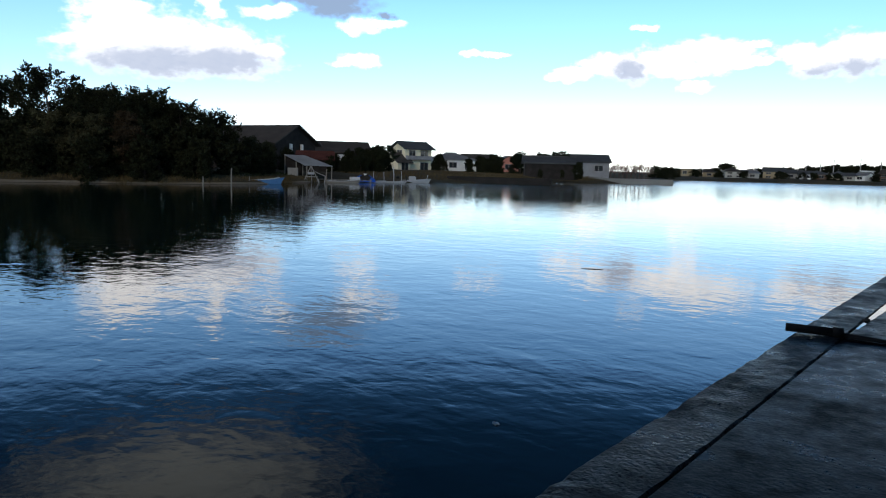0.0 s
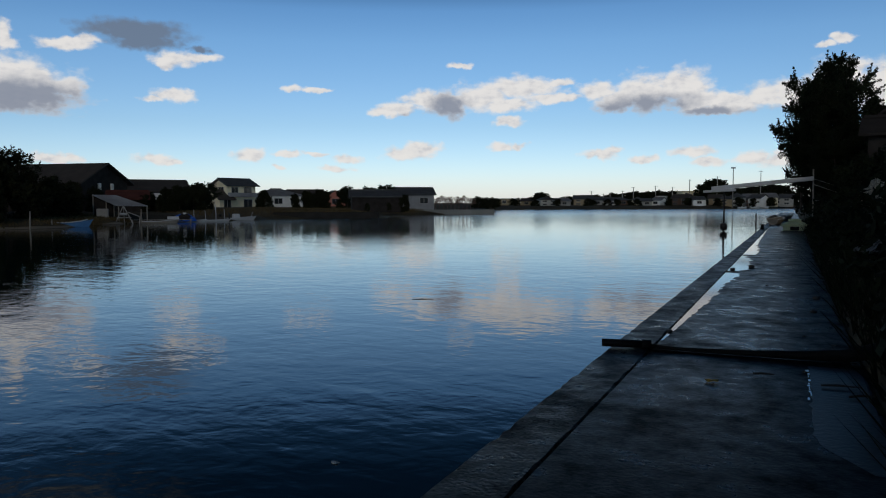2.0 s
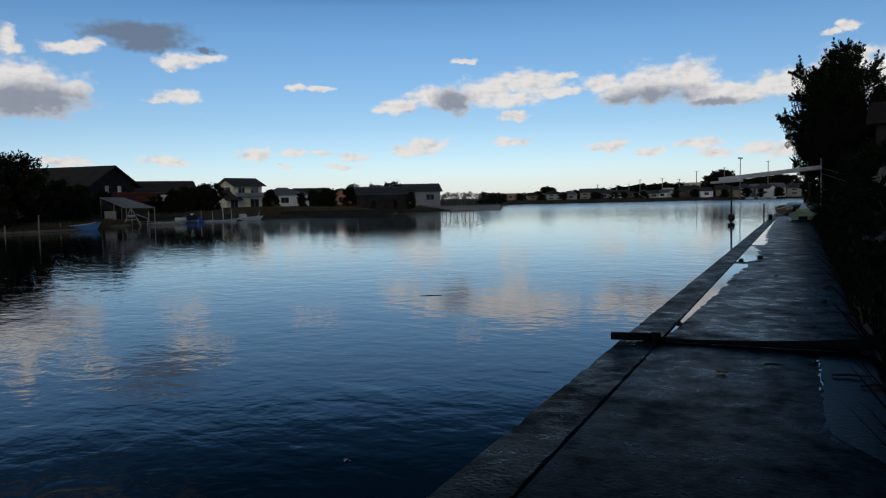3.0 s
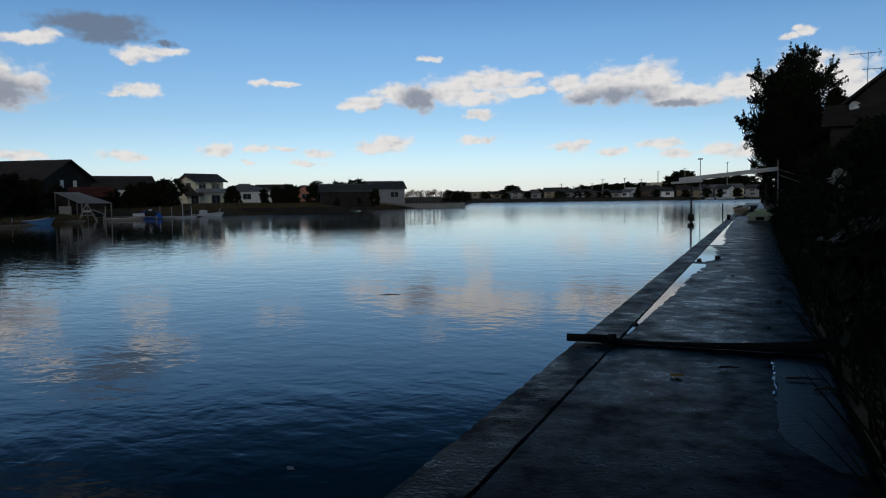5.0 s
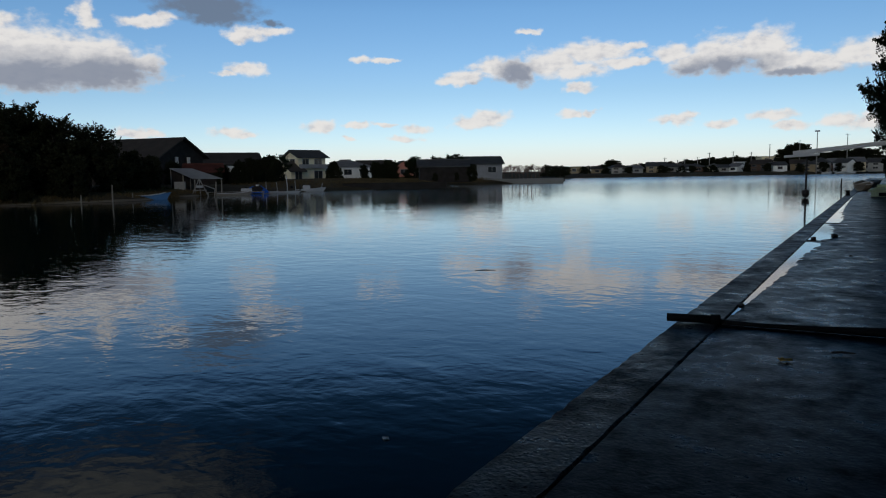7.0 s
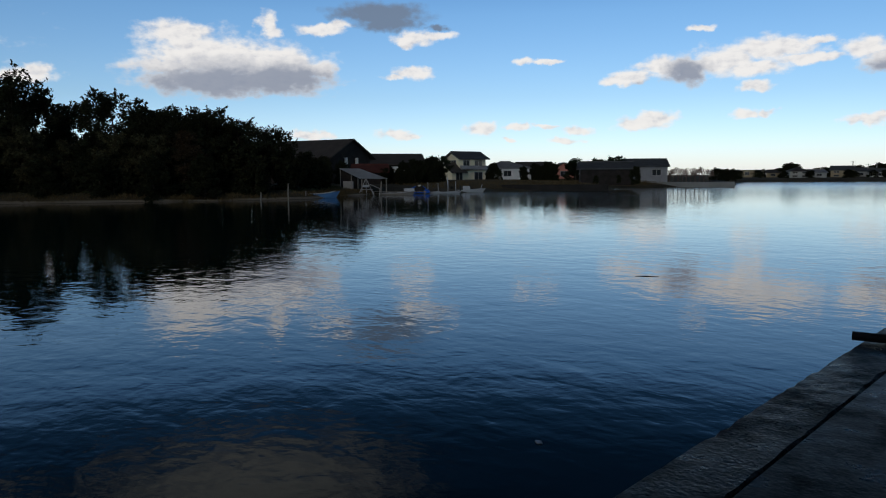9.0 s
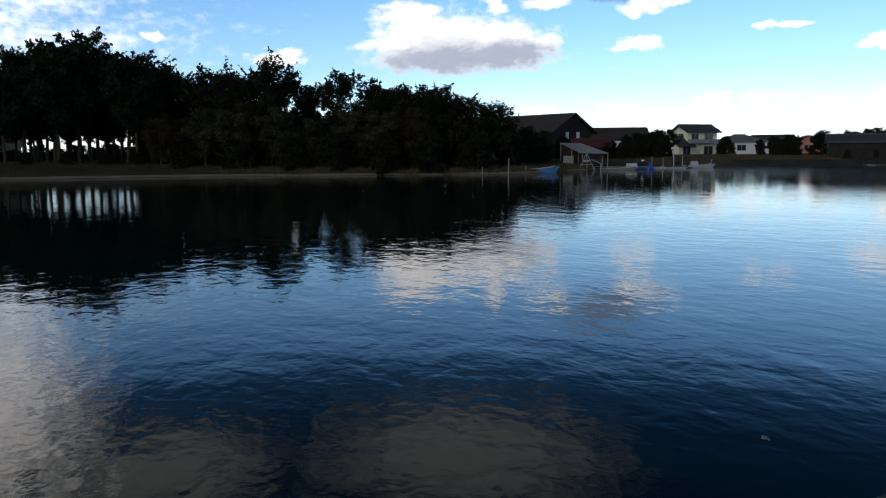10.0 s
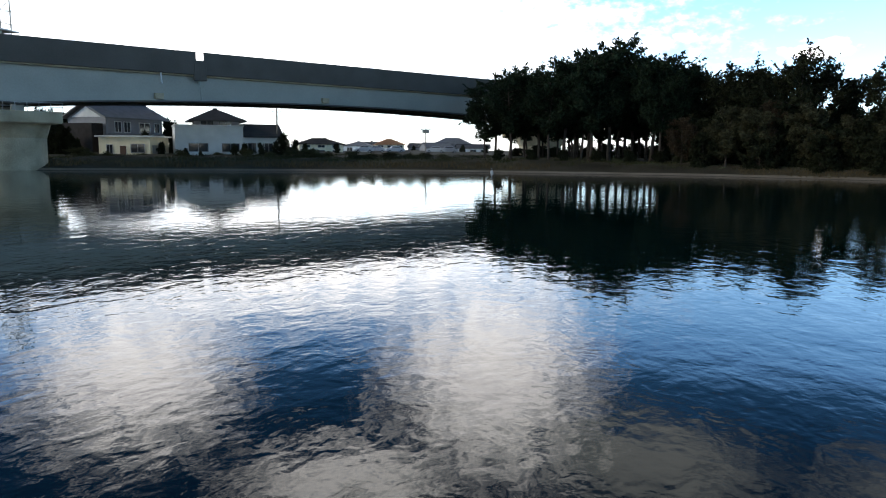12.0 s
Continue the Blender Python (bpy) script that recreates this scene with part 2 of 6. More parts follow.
def water_material():
    m = bpy.data.materials.new("river_water")
    m.use_nodes = True
    nt = m.node_tree
    b = nt.nodes["Principled BSDF"]
    b.inputs["Base Color"].default_value = (0.002, 0.015, 0.015, 1)
    b.inputs["Roughness"].default_value, b.inputs["IOR"].default_value = 0.02, 1.333
    tc = nt.nodes.new("ShaderNodeTexCoord")
    total = None
    for scale, detail, gain, turn, stretch in ((2.8, 2.0, 1.0, 38, 0.75), (0.8, 2.0, 1.6, 62, 0.7), (8.0, 2.0, 0.24, 20, 0.8)):
        mp = nt.nodes.new("ShaderNodeMapping")
        mp.inputs["Rotation"].default_value = (0, 0, radians(turn))
        mp.inputs["Scale"].default_value = (stretch, 1, 1)
        nt.links.new(tc.outputs["Object"], mp.inputs["Vector"])
        n = nt.nodes.new("ShaderNodeTexNoise")
        n.inputs["Scale"].default_value, n.inputs["Detail"].default_value, n.inputs["Roughness"].default_value = scale, detail, 0.5
        n.inputs["Distortion"].default_value = 0.4
        nt.links.new(mp.outputs[0], n.inputs["Vector"])
        mul = nt.nodes.new("ShaderNodeMath")
        mul.operation, mul.inputs[1].default_value = "MULTIPLY_ADD", gain
        nt.links.new(n.outputs["Fac"], mul.inputs[0])
        if total is not None:
            nt.links.new(total, mul.inputs[2])
        else:
            mul.inputs[2].default_value = 0.0
        total = mul.outputs[0]
    # breeze: rougher and calmer reaches
    calm = nt.nodes.new("ShaderNodeTexNoise")
    calm.inputs["Scale"].default_value, calm.inputs["Detail"].default_value = 0.03, 2
    nt.links.new(tc.outputs["Object"], calm.inputs["Vector"])
    mr = nt.nodes.new("ShaderNodeMapRange")
    mr.inputs[1].default_value, mr.inputs[2].default_value, mr.inputs[3].default_value, mr.inputs[4].default_value = 0.35, 0.65, 0.45, 1.0
    nt.links.new(calm.outputs["Fac"], mr.inputs[0])
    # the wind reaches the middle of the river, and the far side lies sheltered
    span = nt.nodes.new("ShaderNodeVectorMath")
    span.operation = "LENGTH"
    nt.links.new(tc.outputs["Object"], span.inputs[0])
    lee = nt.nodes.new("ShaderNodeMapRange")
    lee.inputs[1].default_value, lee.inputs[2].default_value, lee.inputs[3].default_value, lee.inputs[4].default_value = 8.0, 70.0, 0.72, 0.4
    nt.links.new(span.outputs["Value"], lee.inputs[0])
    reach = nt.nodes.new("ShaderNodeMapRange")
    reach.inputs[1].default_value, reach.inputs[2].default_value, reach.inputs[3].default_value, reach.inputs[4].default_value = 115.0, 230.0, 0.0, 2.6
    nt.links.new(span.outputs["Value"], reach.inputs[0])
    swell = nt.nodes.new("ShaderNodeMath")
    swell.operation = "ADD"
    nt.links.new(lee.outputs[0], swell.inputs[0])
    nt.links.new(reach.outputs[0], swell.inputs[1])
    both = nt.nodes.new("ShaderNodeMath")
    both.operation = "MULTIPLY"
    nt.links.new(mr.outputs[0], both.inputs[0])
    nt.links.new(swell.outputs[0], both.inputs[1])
    # ripples too fine to tell apart blur the distant reaches
    blur = nt.nodes.new("ShaderNodeValToRGB")
    for spot, gloss in ((0.1, 0.02), (0.3, 0.08), (0.45, 0.12), (0.75, 0.26)):
        e = blur.color_ramp.elements.new(spot)
        e.color = (gloss, gloss, gloss, 1)
    blur.color_ramp.elements.remove(blur.color_ramp.elements[0])
    blur.color_ramp.elements.remove(blur.color_ramp.elements[-1])
    part_way = nt.nodes.new("ShaderNodeMath")
    part_way.operation, part_way.inputs[1].default_value = "DIVIDE", 300.0
    nt.links.new(span.outputs["Value"], part_way.inputs[0])
    nt.links.new(part_way.outputs[0], blur.inputs[0])
    nt.links.new(blur.outputs[0], b.inputs["Roughness"])
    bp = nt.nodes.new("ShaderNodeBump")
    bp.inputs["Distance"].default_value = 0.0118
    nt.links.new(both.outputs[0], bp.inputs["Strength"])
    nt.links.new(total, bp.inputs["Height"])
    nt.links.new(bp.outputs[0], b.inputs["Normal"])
    return m


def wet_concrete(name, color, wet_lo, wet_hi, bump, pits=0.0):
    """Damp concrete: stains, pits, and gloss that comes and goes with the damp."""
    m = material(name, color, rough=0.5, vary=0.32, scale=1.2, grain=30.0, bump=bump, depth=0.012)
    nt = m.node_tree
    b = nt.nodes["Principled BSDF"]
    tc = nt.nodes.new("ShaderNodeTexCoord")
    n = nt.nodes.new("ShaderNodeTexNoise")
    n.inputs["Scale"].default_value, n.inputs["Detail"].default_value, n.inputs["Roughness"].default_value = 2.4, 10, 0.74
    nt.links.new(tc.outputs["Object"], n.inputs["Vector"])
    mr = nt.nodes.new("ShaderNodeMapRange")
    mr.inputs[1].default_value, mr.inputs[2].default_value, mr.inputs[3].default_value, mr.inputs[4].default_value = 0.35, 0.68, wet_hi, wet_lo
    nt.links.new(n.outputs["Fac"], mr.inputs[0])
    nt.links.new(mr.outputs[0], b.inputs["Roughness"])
    if pits:
        # pitted face: small dark hollows
        cell = nt.nodes.new("ShaderNodeTexVoronoi")
        cell.inputs["Scale"].default_value = 26.0
        nt.links.new(tc.outputs["Object"], cell.inputs["Vector"])
        pit = nt.nodes.new("ShaderNodeMapRange")
        pit.inputs[1].default_value, pit.inputs[2].default_value, pit.inputs[3].default_value, pit.inputs[4].default_value = 0.12, 0.34, 1.0 - pits, 1.0
        nt.links.new(cell.outputs["Distance"], pit.inputs[0])
        mixer = nt.nodes.new("ShaderNodeVectorMath")
        mixer.operation = "SCALE"
        nt.links.new(b.inputs["Base Color"].links[0].from_socket, mixer.inputs[0])
        nt.links.new(pit.outputs[0], mixer.inputs["Scale"])
        nt.links.new(mixer.outputs[0], b.inputs["Base Color"])
    film = nt.nodes.new("ShaderNodeMapRange")
    film.inputs[1].default_value, film.inputs[2].default_value, film.inputs[3].default_value, film.inputs[4].default_value = 0.36, 0.7, 0.008, 0.075
    nt.links.new(n.outputs["Fac"], film.inputs[0])
    nt.links.new(film.outputs[0], b.inputs["Specular IOR Level"])
    return m


def glass(name, tint=(0.03, 0.035, 0.04)):
    m = bpy.data.materials.new(name)
    m.use_nodes = True
    b = m.node_tree.nodes["Principled BSDF"]
    b.inputs["Base Color"].default_value, b.inputs["Roughness"].default_value = (*tint, 1), 0.06
    return m


M_WATER = water_material()
M_PUDDLE = glass("puddle_water", (0.012, 0.016, 0.02))
# damp, and darkened and blued further: the quay's shade is in its colour
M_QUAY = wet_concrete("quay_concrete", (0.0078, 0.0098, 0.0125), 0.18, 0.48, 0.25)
M_COPING = wet_concrete("coping_concrete", (0.042, 0.047, 0.051), 0.18, 0.6, 0.6, pits=0.75)
# smooth and wet; the blue sheen of the sky is mixed into the base
M_GUTTER = material("smooth_wet_concrete", (0.02, 0.025, 0.032), 0.36, 0.35, 1.5, 20.0, 0.35, gloss=0.3)
M_GAP = material("joint_dirt", (0.015, 0.015, 0.015), 0.9)
M_GROUND = material("bank_soil_and_grass", (0.06, 0.052, 0.033), 0.95, 0.5, 0.15, 6.0, 0.6, depth=0.1)
M_SAND = material("pale_shore_sand", (0.22, 0.185, 0.14), 0.9, 0.25, 0.4, 20.0, 0.4)
M_GRASS_DRY = leaf_material("dry_grass", (0.12, 0.09, 0.045), 0.4)
M_GRASS = leaf_material("green_grass", (0.06, 0.062, 0.028), 0.5)
M_PINE = leaf_material("pine_needles", (0.016, 0.026, 0.013), 0.6)
M_LEAF = leaf_material("broad_leaves", (0.019, 0.022, 0.010), 0.6)
M_OLIVE = leaf_material("olive_leaves", (0.052, 0.05, 0.025), 0.5)
M_BROWN = leaf_material("russet_leaves", (0.045, 0.032, 0.018), 0.5)
M_DARKLEAF = leaf_material("dark_evergreen_leaves", (0.013, 0.019, 0.009), 0.6)
M_PALE = leaf_material("pale_plumes", (0.5, 0.46, 0.38), 0.3)
M_BARE = material("bare_twigs", (0.16, 0.11, 0.09), 0.9, 0.3, 2, 20, 0.2)
M_BARK = material("bark", (0.06, 0.048, 0.038), 0.95, 0.4, 2.0, 12.0, 0.8, depth=0.05)
M_BRIDGE_WALL = material("weathered_dark_parapet", (0.105, 0.099, 0.088), 0.8, 0.2, 0.35, 8.0, 0.2)
M_GIRDER = material("pale_grey_painted_steel", (0.37, 0.385, 0.34), 0.55, 0.12, 0.3, 6.0, 0.1)
M_PIER = material("stained_pier_concrete", (0.42, 0.365, 0.25), 0.85, 0.35, 0.5, 10.0, 0.3)
M_STEEL = material("galvanised_steel", (0.45, 0.46, 0.47), 0.45, 0.15, 2, 20, 0.1, metal=0.7)
M_CREAM = material("cream_render", (0.78, 0.7, 0.5), 0.85, 0.12, 0.8, 20, 0.15)
M_WHITEWALL = material("white_render", (0.76, 0.76, 0.73), 0.85, 0.12, 0.7, 20, 0.15)
# darker walls than the cream and white renders, mostly for the far houses
M_TANWALL = material("tan_render", (0.3, 0.24, 0.15), 0.85, 0.2, 0.5, 20, 0.15)
M_GREYWHITE = material("grey_white_render", (0.33, 0.33, 0.31), 0.85, 0.25, 0.5, 20, 0.15)
M_BROWNWALL = material("brown_boarded_wall", (0.12, 0.075, 0.055), 0.85, 0.2, 0.5, 20, 0.15)
M_GREYWALL = material("grey_siding", (0.27, 0.27, 0.28), 0.8, 0.2, 0.8, 20, 0.15)
M_DARKWOOD = material("dark_weathered_boards", (0.028, 0.024, 0.022), 0.85, 0.35, 1.2, 15, 0.4)
M_PINK = material("salmon_render", (0.55, 0.22, 0.16), 0.85, 0.15, 0.8, 20, 0.15)
M_RUST = material("rusty_red_sheet", (0.085, 0.03, 0.024), 0.8, 0.35, 1.0, 15, 0.2)
M_ROOF_DARK = material("dark_grey_roof_tiles", (0.075, 0.078, 0.08), 0.6, 0.3, 1.0, 9.0, 0.5, depth=0.05)
M_ROOF_BROWN = material("brown_grey_roof_sheet", (0.06, 0.052, 0.046), 0.7, 0.3, 0.8, 9.0, 0.4)
M_ROOF_BLUE = material("blue_grey_roof_tiles", (0.19, 0.19, 0.195), 0.5, 0.25, 1.0, 9.0, 0.4)
M_ROOF_ORANGE = material("orange_roof_tiles", (0.4, 0.2, 0.1), 0.7, 0.2, 1.0, 9.0, 0.4)
M_ROOF_PALE = material("pale_corrugated_sheet", (0.5, 0.54, 0.58), 0.5, 0.15, 1.0, 12.0, 0.3)
M_PANE = glass("window_glass")
M_FRAME = material("aluminium_frame", (0.35, 0.35, 0.34), 0.5, 0.1, 4, 30, 0.05)
M_BOATWHITE = material("white_boat_paint", (0.55, 0.57, 0.58), 0.4, 0.1, 1.5, 20, 0.1)
M_BOATBLUE = material("blue_boat_paint", (0.1, 0.25, 0.5), 0.4, 0.2, 1.5, 20, 0.1)
M_TARP = material("blue_tarpaulin", (0.02, 0.11, 0.5), 0.55, 0.25, 1.5, 12, 0.4)
M_BLACK = material("black_rubber", (0.012, 0.012, 0.012), 0.75, 0.3, 4, 30, 0.2)
M_POLEWOOD = material("weathered_pale_pole", (0.28, 0.26, 0.225), 0.85, 0.2, 2, 20, 0.3)
M_DARKPOLE = material("dark_wet_pole", (0.03, 0.03, 0.032), 0.6, 0.2, 2, 20, 0.3)
M_POST = material("grey_concrete_post", (0.33, 0.32, 0.3), 0.85, 0.15, 2, 20, 0.2)
M_REVET = material("dark_wet_revetment", (0.028, 0.026, 0.024), 0.85, 0.35, 0.6, 8, 0.5)
M_PALEWALL = material("pale_concrete_wall", (0.24, 0.24, 0.225), 0.85, 0.15, 0.4, 10, 0.2)
M_HUT = material("pale_green_hut_paint", (0.55, 0.62, 0.42), 0.6, 0.15, 2, 20, 0.1)
M_HUTROOF = material("yellow_green_hut_roof", (0.6, 0.66, 0.4), 0.6, 0.15, 2, 20, 0.1)
M_YELLOW = material("yellow_dead_leaf", (0.45, 0.27, 0.05), 0.7, 0.3, 10, 60, 0.2)
M_STONE = material("dark_wet_stone", (0.07, 0.065, 0.06), 0.6, 0.4, 8, 40, 0.5)


# ---- builders ----
def at(az, d, z=0.0):
    """A place d metres from the middle of the quay, az degrees to the left of its line."""
    return (-d * math.sin(radians(az)), d * math.cos(radians(az)), z)


def mesh_object(name, verts, faces, mat, parent=None, label="", mats=None, face_mats=None, smooth=False):
    me = bpy.data.meshes.new(name)
    me.from_pydata([tuple(v) for v in verts], [], [tuple(f) for f in faces])
    for m in (mats or [mat]):
        me.materials.append(m)
    if face_mats is not None:
        me.polygons.foreach_set("material_index", face_mats)
    if smooth:
        me.polygons.foreach_set("use_smooth", [True] * len(me.polygons))
    me.update()
    ob = new(name, me)
    if parent:
        ob.parent = parent
    if label:
        ob["label"] = label
    return ob


def part(name, bm, mat, parent=None, label="", smooth=False):
    me = bpy.data.meshes.new(name)
    bmesh.ops.recalc_face_normals(bm, faces=bm.faces)
    bm.to_mesh(me)
    bm.free()
    me.materials.append(mat)
    if smooth:
        me.polygons.foreach_set("use_smooth", [True] * len(me.polygons))
    ob = new(name, me)
    if parent:
        ob.parent = parent
    if label:
        ob["label"] = label
    return ob


def thing(name, m, label, category, group=""):
    ob = new(name)
    ob.matrix_world = m
    ob.empty_display_size = 0.2
    return tagged(ob, label, category, group)


def add_box(bm, lo, hi, bevel=0.0, turn=None):
    x0, y0, z0 = lo
    x1, y1, z1 = hi
    vs = [bm.verts.new(p) for p in ((x0, y0, z0), (x1, y0, z0), (x1, y1, z0), (x0, y1, z0), (x0, y0, z1), (x1, y0, z1), (x1, y1, z1), (x0, y1, z1))]
    fs = [bm.faces.new([vs[i] for i in f]) for f in ((3, 2, 1, 0), (4, 5, 6, 7), (0, 1, 5, 4), (1, 2, 6, 5), (2, 3, 7, 6), (3, 0, 4, 7))]
    if bevel:
        es = list({e for f in fs for e in f.edges})
        vs = bmesh.ops.bevel(bm, geom=es, offset=bevel, segments=1, affect="EDGES")["verts"]
    if turn:
        bmesh.ops.transform(bm, matrix=turn, verts=list({v for v in vs if v.is_valid}))
    return bm


def box(lo, hi, bevel=0.0, turn=None):
    return add_box(bmesh.new(), lo, hi, bevel, turn)


def add_tube(bm, points, radii, sides=8):
    """A round bar along points, with a radius at each."""
    rings = []
    n = len(points)
    for i, p in enumerate(points):
        p = Vector(p)
        way = (Vector(points[min(i + 1, n - 1)]) - Vector(points[max(i - 1, 0)])).normalized()
        side = way.cross(Vector((0, 0, 1)) if abs(way.z) < 0.9 else Vector((1, 0, 0))).normalized()
        up = side.cross(way)
        r = radii[i] if isinstance(radii, (list, tuple)) else radii
        rings.append([bm.verts.new(p + (side * math.cos(a) + up * math.sin(a)) * r) for a in (2 * math.pi * k / sides for k in range(sides))])
    for a, b in zip(rings, rings[1:]):
        for k in range(sides):
            bm.faces.new((a[k], a[(k + 1) % sides], b[(k + 1) % sides], b[k]))
    bm.faces.new(rings[0])
    bm.faces.new(rings[-1])
    return bm


def tube(points, radii, sides=8):
    return add_tube(bmesh.new(), points, radii, sides)


def leaves(rng, centres, radii, count, size, flat=1.0, hang=0.0):
    """Small pointed leaves or leaf sprays strewn through round clumps: vertices and faces."""
    centres, radii = np.array(centres, float), np.array(radii, float)
    share = radii ** 2 + 0.01
    pick = rng.choice(len(centres), count, p=share / share.sum())
    way = rng.normal(size=(count, 3))
    way /= np.linalg.norm(way, axis=1)[:, None]
    reach = rng.random(count) ** 0.4
    spot = centres[pick] + way * (reach * radii[pick])[:, None] * np.array([1, 1, flat])
    a = rng.normal(size=(count, 3))
    a[:, 2] -= hang
    a /= np.linalg.norm(a, axis=1)[:, None]
    b = np.cross(a, rng.normal(size=(count, 3)))
    b /= np.linalg.norm(b, axis=1)[:, None]
    s = size * (0.5 + rng.random(count))[:, None]
    quad = np.stack([spot - a * s, spot + b * s * 0.42, spot + a * s, spot - b * s * 0.42], 1).reshape(-1, 3)
    return quad, np.arange(count * 4).reshape(-1, 4)


def tree(name, seed, kind, mat, label, category="tree", count=5200, size=0.3, twigs=0):
    """A tree of unit height ten metres: tapered trunk with limbs, and an uneven crown of leaves."""
    rng = np.random.default_rng(seed)
    root = thing(name, Matrix.Identity(4), label, category)
    bm = bmesh.new()
    top = 9.3
    bend = rng.normal(size=2) * 0.5
    spine = [Vector((bend[0] * (k / 8) ** 2 + rng.normal() * 0.06, bend[1] * (k / 8) ** 2 + rng.normal() * 0.06, -0.6 + (top + 0.6) * k / 8)) for k in range(9)]
    add_tube(bm, spine, [0.2 * (1 - 0.85 * k / 8) for k in range(9)], 8)
    cs, rs = [], []
    limbs, low = {"pine": (25, 0.36), "broad": (26, 0.2), "column": (34, 0.06), "bush": (22, 0.04)}[kind]
    for k in range(limbs):
        f = low + (0.97 - low) * (k + rng.random() * 0.8) / limbs
        base = spine[min(8, int(f * 8))].lerp(spine[min(8, int(f * 8) + 1)], f * 8 - int(f * 8))
        a = k * 2.4 + rng.normal() * 0.5
        if kind == "pine":
            reach, rise, rad, = (2.7 * math.sin(math.pi * min(1, (1.06 - f) / 0.66)) + 0.4) * (0.6 + 0.6 * rng.random()), 0.5, 0.75 + 0.45 * rng.random()
        elif kind == "column":
            reach, rise, rad = (1.6 * (1 - f) ** 0.6 + 0.2) * (0.6 + 0.6 * rng.random()), 0.9, 0.55 + 0.45 * (1 - f)
        elif kind == "bush":
            reach, rise, rad = (3.6 * math.sqrt(max(0.03, 1 - f * f))) * (0.4 + 0.7 * rng.random()), 0.8, 1.0 + 0.8 * rng.random()
        else:
            reach, rise, rad = (2.6 * math.sin(math.pi * min(1, (1.1 - f) / 0.95)) + 0.3) * (0.55 + 0.65 * rng.random()), 1.0, 0.7 + 0.6 * rng.random()
        tip = base + Vector((math.cos(a) * reach, math.sin(a) * reach, rise * (0.4 + rng.random() * 0.8)))
        mid = base.lerp(tip, 0.55) + Vector((0, 0, 0.2))
        add_tube(bm, [base, mid, tip], [0.1 * (1.1 - f), 0.06 * (1.1 - f), 0.02], 5)
        for q, w in ((tip, 1.0), (mid, 0.7)):
            cs.append(q)
            rs.append(rad * w)
        for _ in range(4):
            off = np.clip(rng.normal(size=3), -1.1, 1.1) * rad * 0.6
            cs.append(tip + Vector(off))
            rs.append(rad * (0.22 + 0.38 * rng.random()))
        for _ in range(twigs):
            way = (Vector((math.cos(a), math.sin(a), 0.9)) + Vector(rng.normal(size=3)) * 0.5).normalized()
            reach = rad * (0.9 + 0.9 * rng.random())
            add_tube(bm, [tip, tip + way * reach], [0.018, 0.006], 4)
            for q in range(5):
                cs.append(tip + way * reach * (0.4 + 0.15 * q))
                rs.append(0.13)
    for k in range(6):
        cs.append(spine[8] + Vector((rng.normal() * 0.25, rng.normal() * 0.25, 0.5 - 0.34 * k)))
        rs.append(0.3 + 0.13 * k)
    part("trunk", bm, M_BARK, root, smooth=True)
    v, f = leaves(rng, cs, rs, count, size, 0.62 if kind == "pine" else 0.9)
    mesh_object("crown", v, f, mat, root)
    return root


def roof_mesh(bm, w, d, z0, z1, style, over=0.5, thick=0.18):
    """A roof over a w by d body whose middle is at the origin. gx: ridge along x, gy: along y, hip: hipped, shed: falls to the right, flat."""
    x, y = w / 2 + over, d / 2 + over
    drop = over * 0.5 * (z1 - z0) / max(0.5, (d if style != "gy" else w) / 2)
    e = z0 - drop
    if style == "flat":
        return add_box(bm, (-x, -y, z0), (x, y, z0 + thick), 0.03)
    if style == "gx":
        low = [(-x, -y, e), (x, -y, e), (x, y, e), (-x, y, e)]
        high = [(-x, 0, z1), (x, 0, z1)]
        quads = [(0, 1, 5, 4), (2, 3, 4, 5)]
    elif style == "gy":
        low = [(-x, -y, e), (x, -y, e), (x, y, e), (-x, y, e)]
        high = [(0, -y, z1), (0, y, z1)]
        quads = [(1, 2, 5, 4), (3, 0, 4, 5)]
    elif style == "hip":
        r = max(0.2, x - y) if x > y else 0.2
        low = [(-x, -y, e), (x, -y, e), (x, y, e), (-x, y, e)]
        high = [(-r, 0, z1), (r, 0, z1)]
        quads = [(0, 1, 5, 4), (2, 3, 4, 5), (1, 2, 5), (3, 0, 4)]
    else:
        low = [(-x, -y, z1), (x, -y, z0), (x, y, z0), (-x, y, z1)]
        high, quads = [], [(0, 1, 2, 3)]
    pts = low + high
    up = [bm.verts.new((p[0], p[1], p[2] + thick)) for p in pts]
    dn = [bm.verts.new(p) for p in pts]
    for q in quads:
        bm.faces.new([up[i] for i in q])
        bm.faces.new([dn[i] for i in reversed(q)])
    rim = {}
    for q in quads:
        for a, b in zip(q, q[1:] + q[:1]):
            key = (min(a, b), max(a, b))
            rim[key] = rim.get(key, 0) + 1
    for (a, b), n in rim.items():
        if n == 1:
            bm.faces.new((up[a], up[b], dn[b], dn[a]))
    return bm


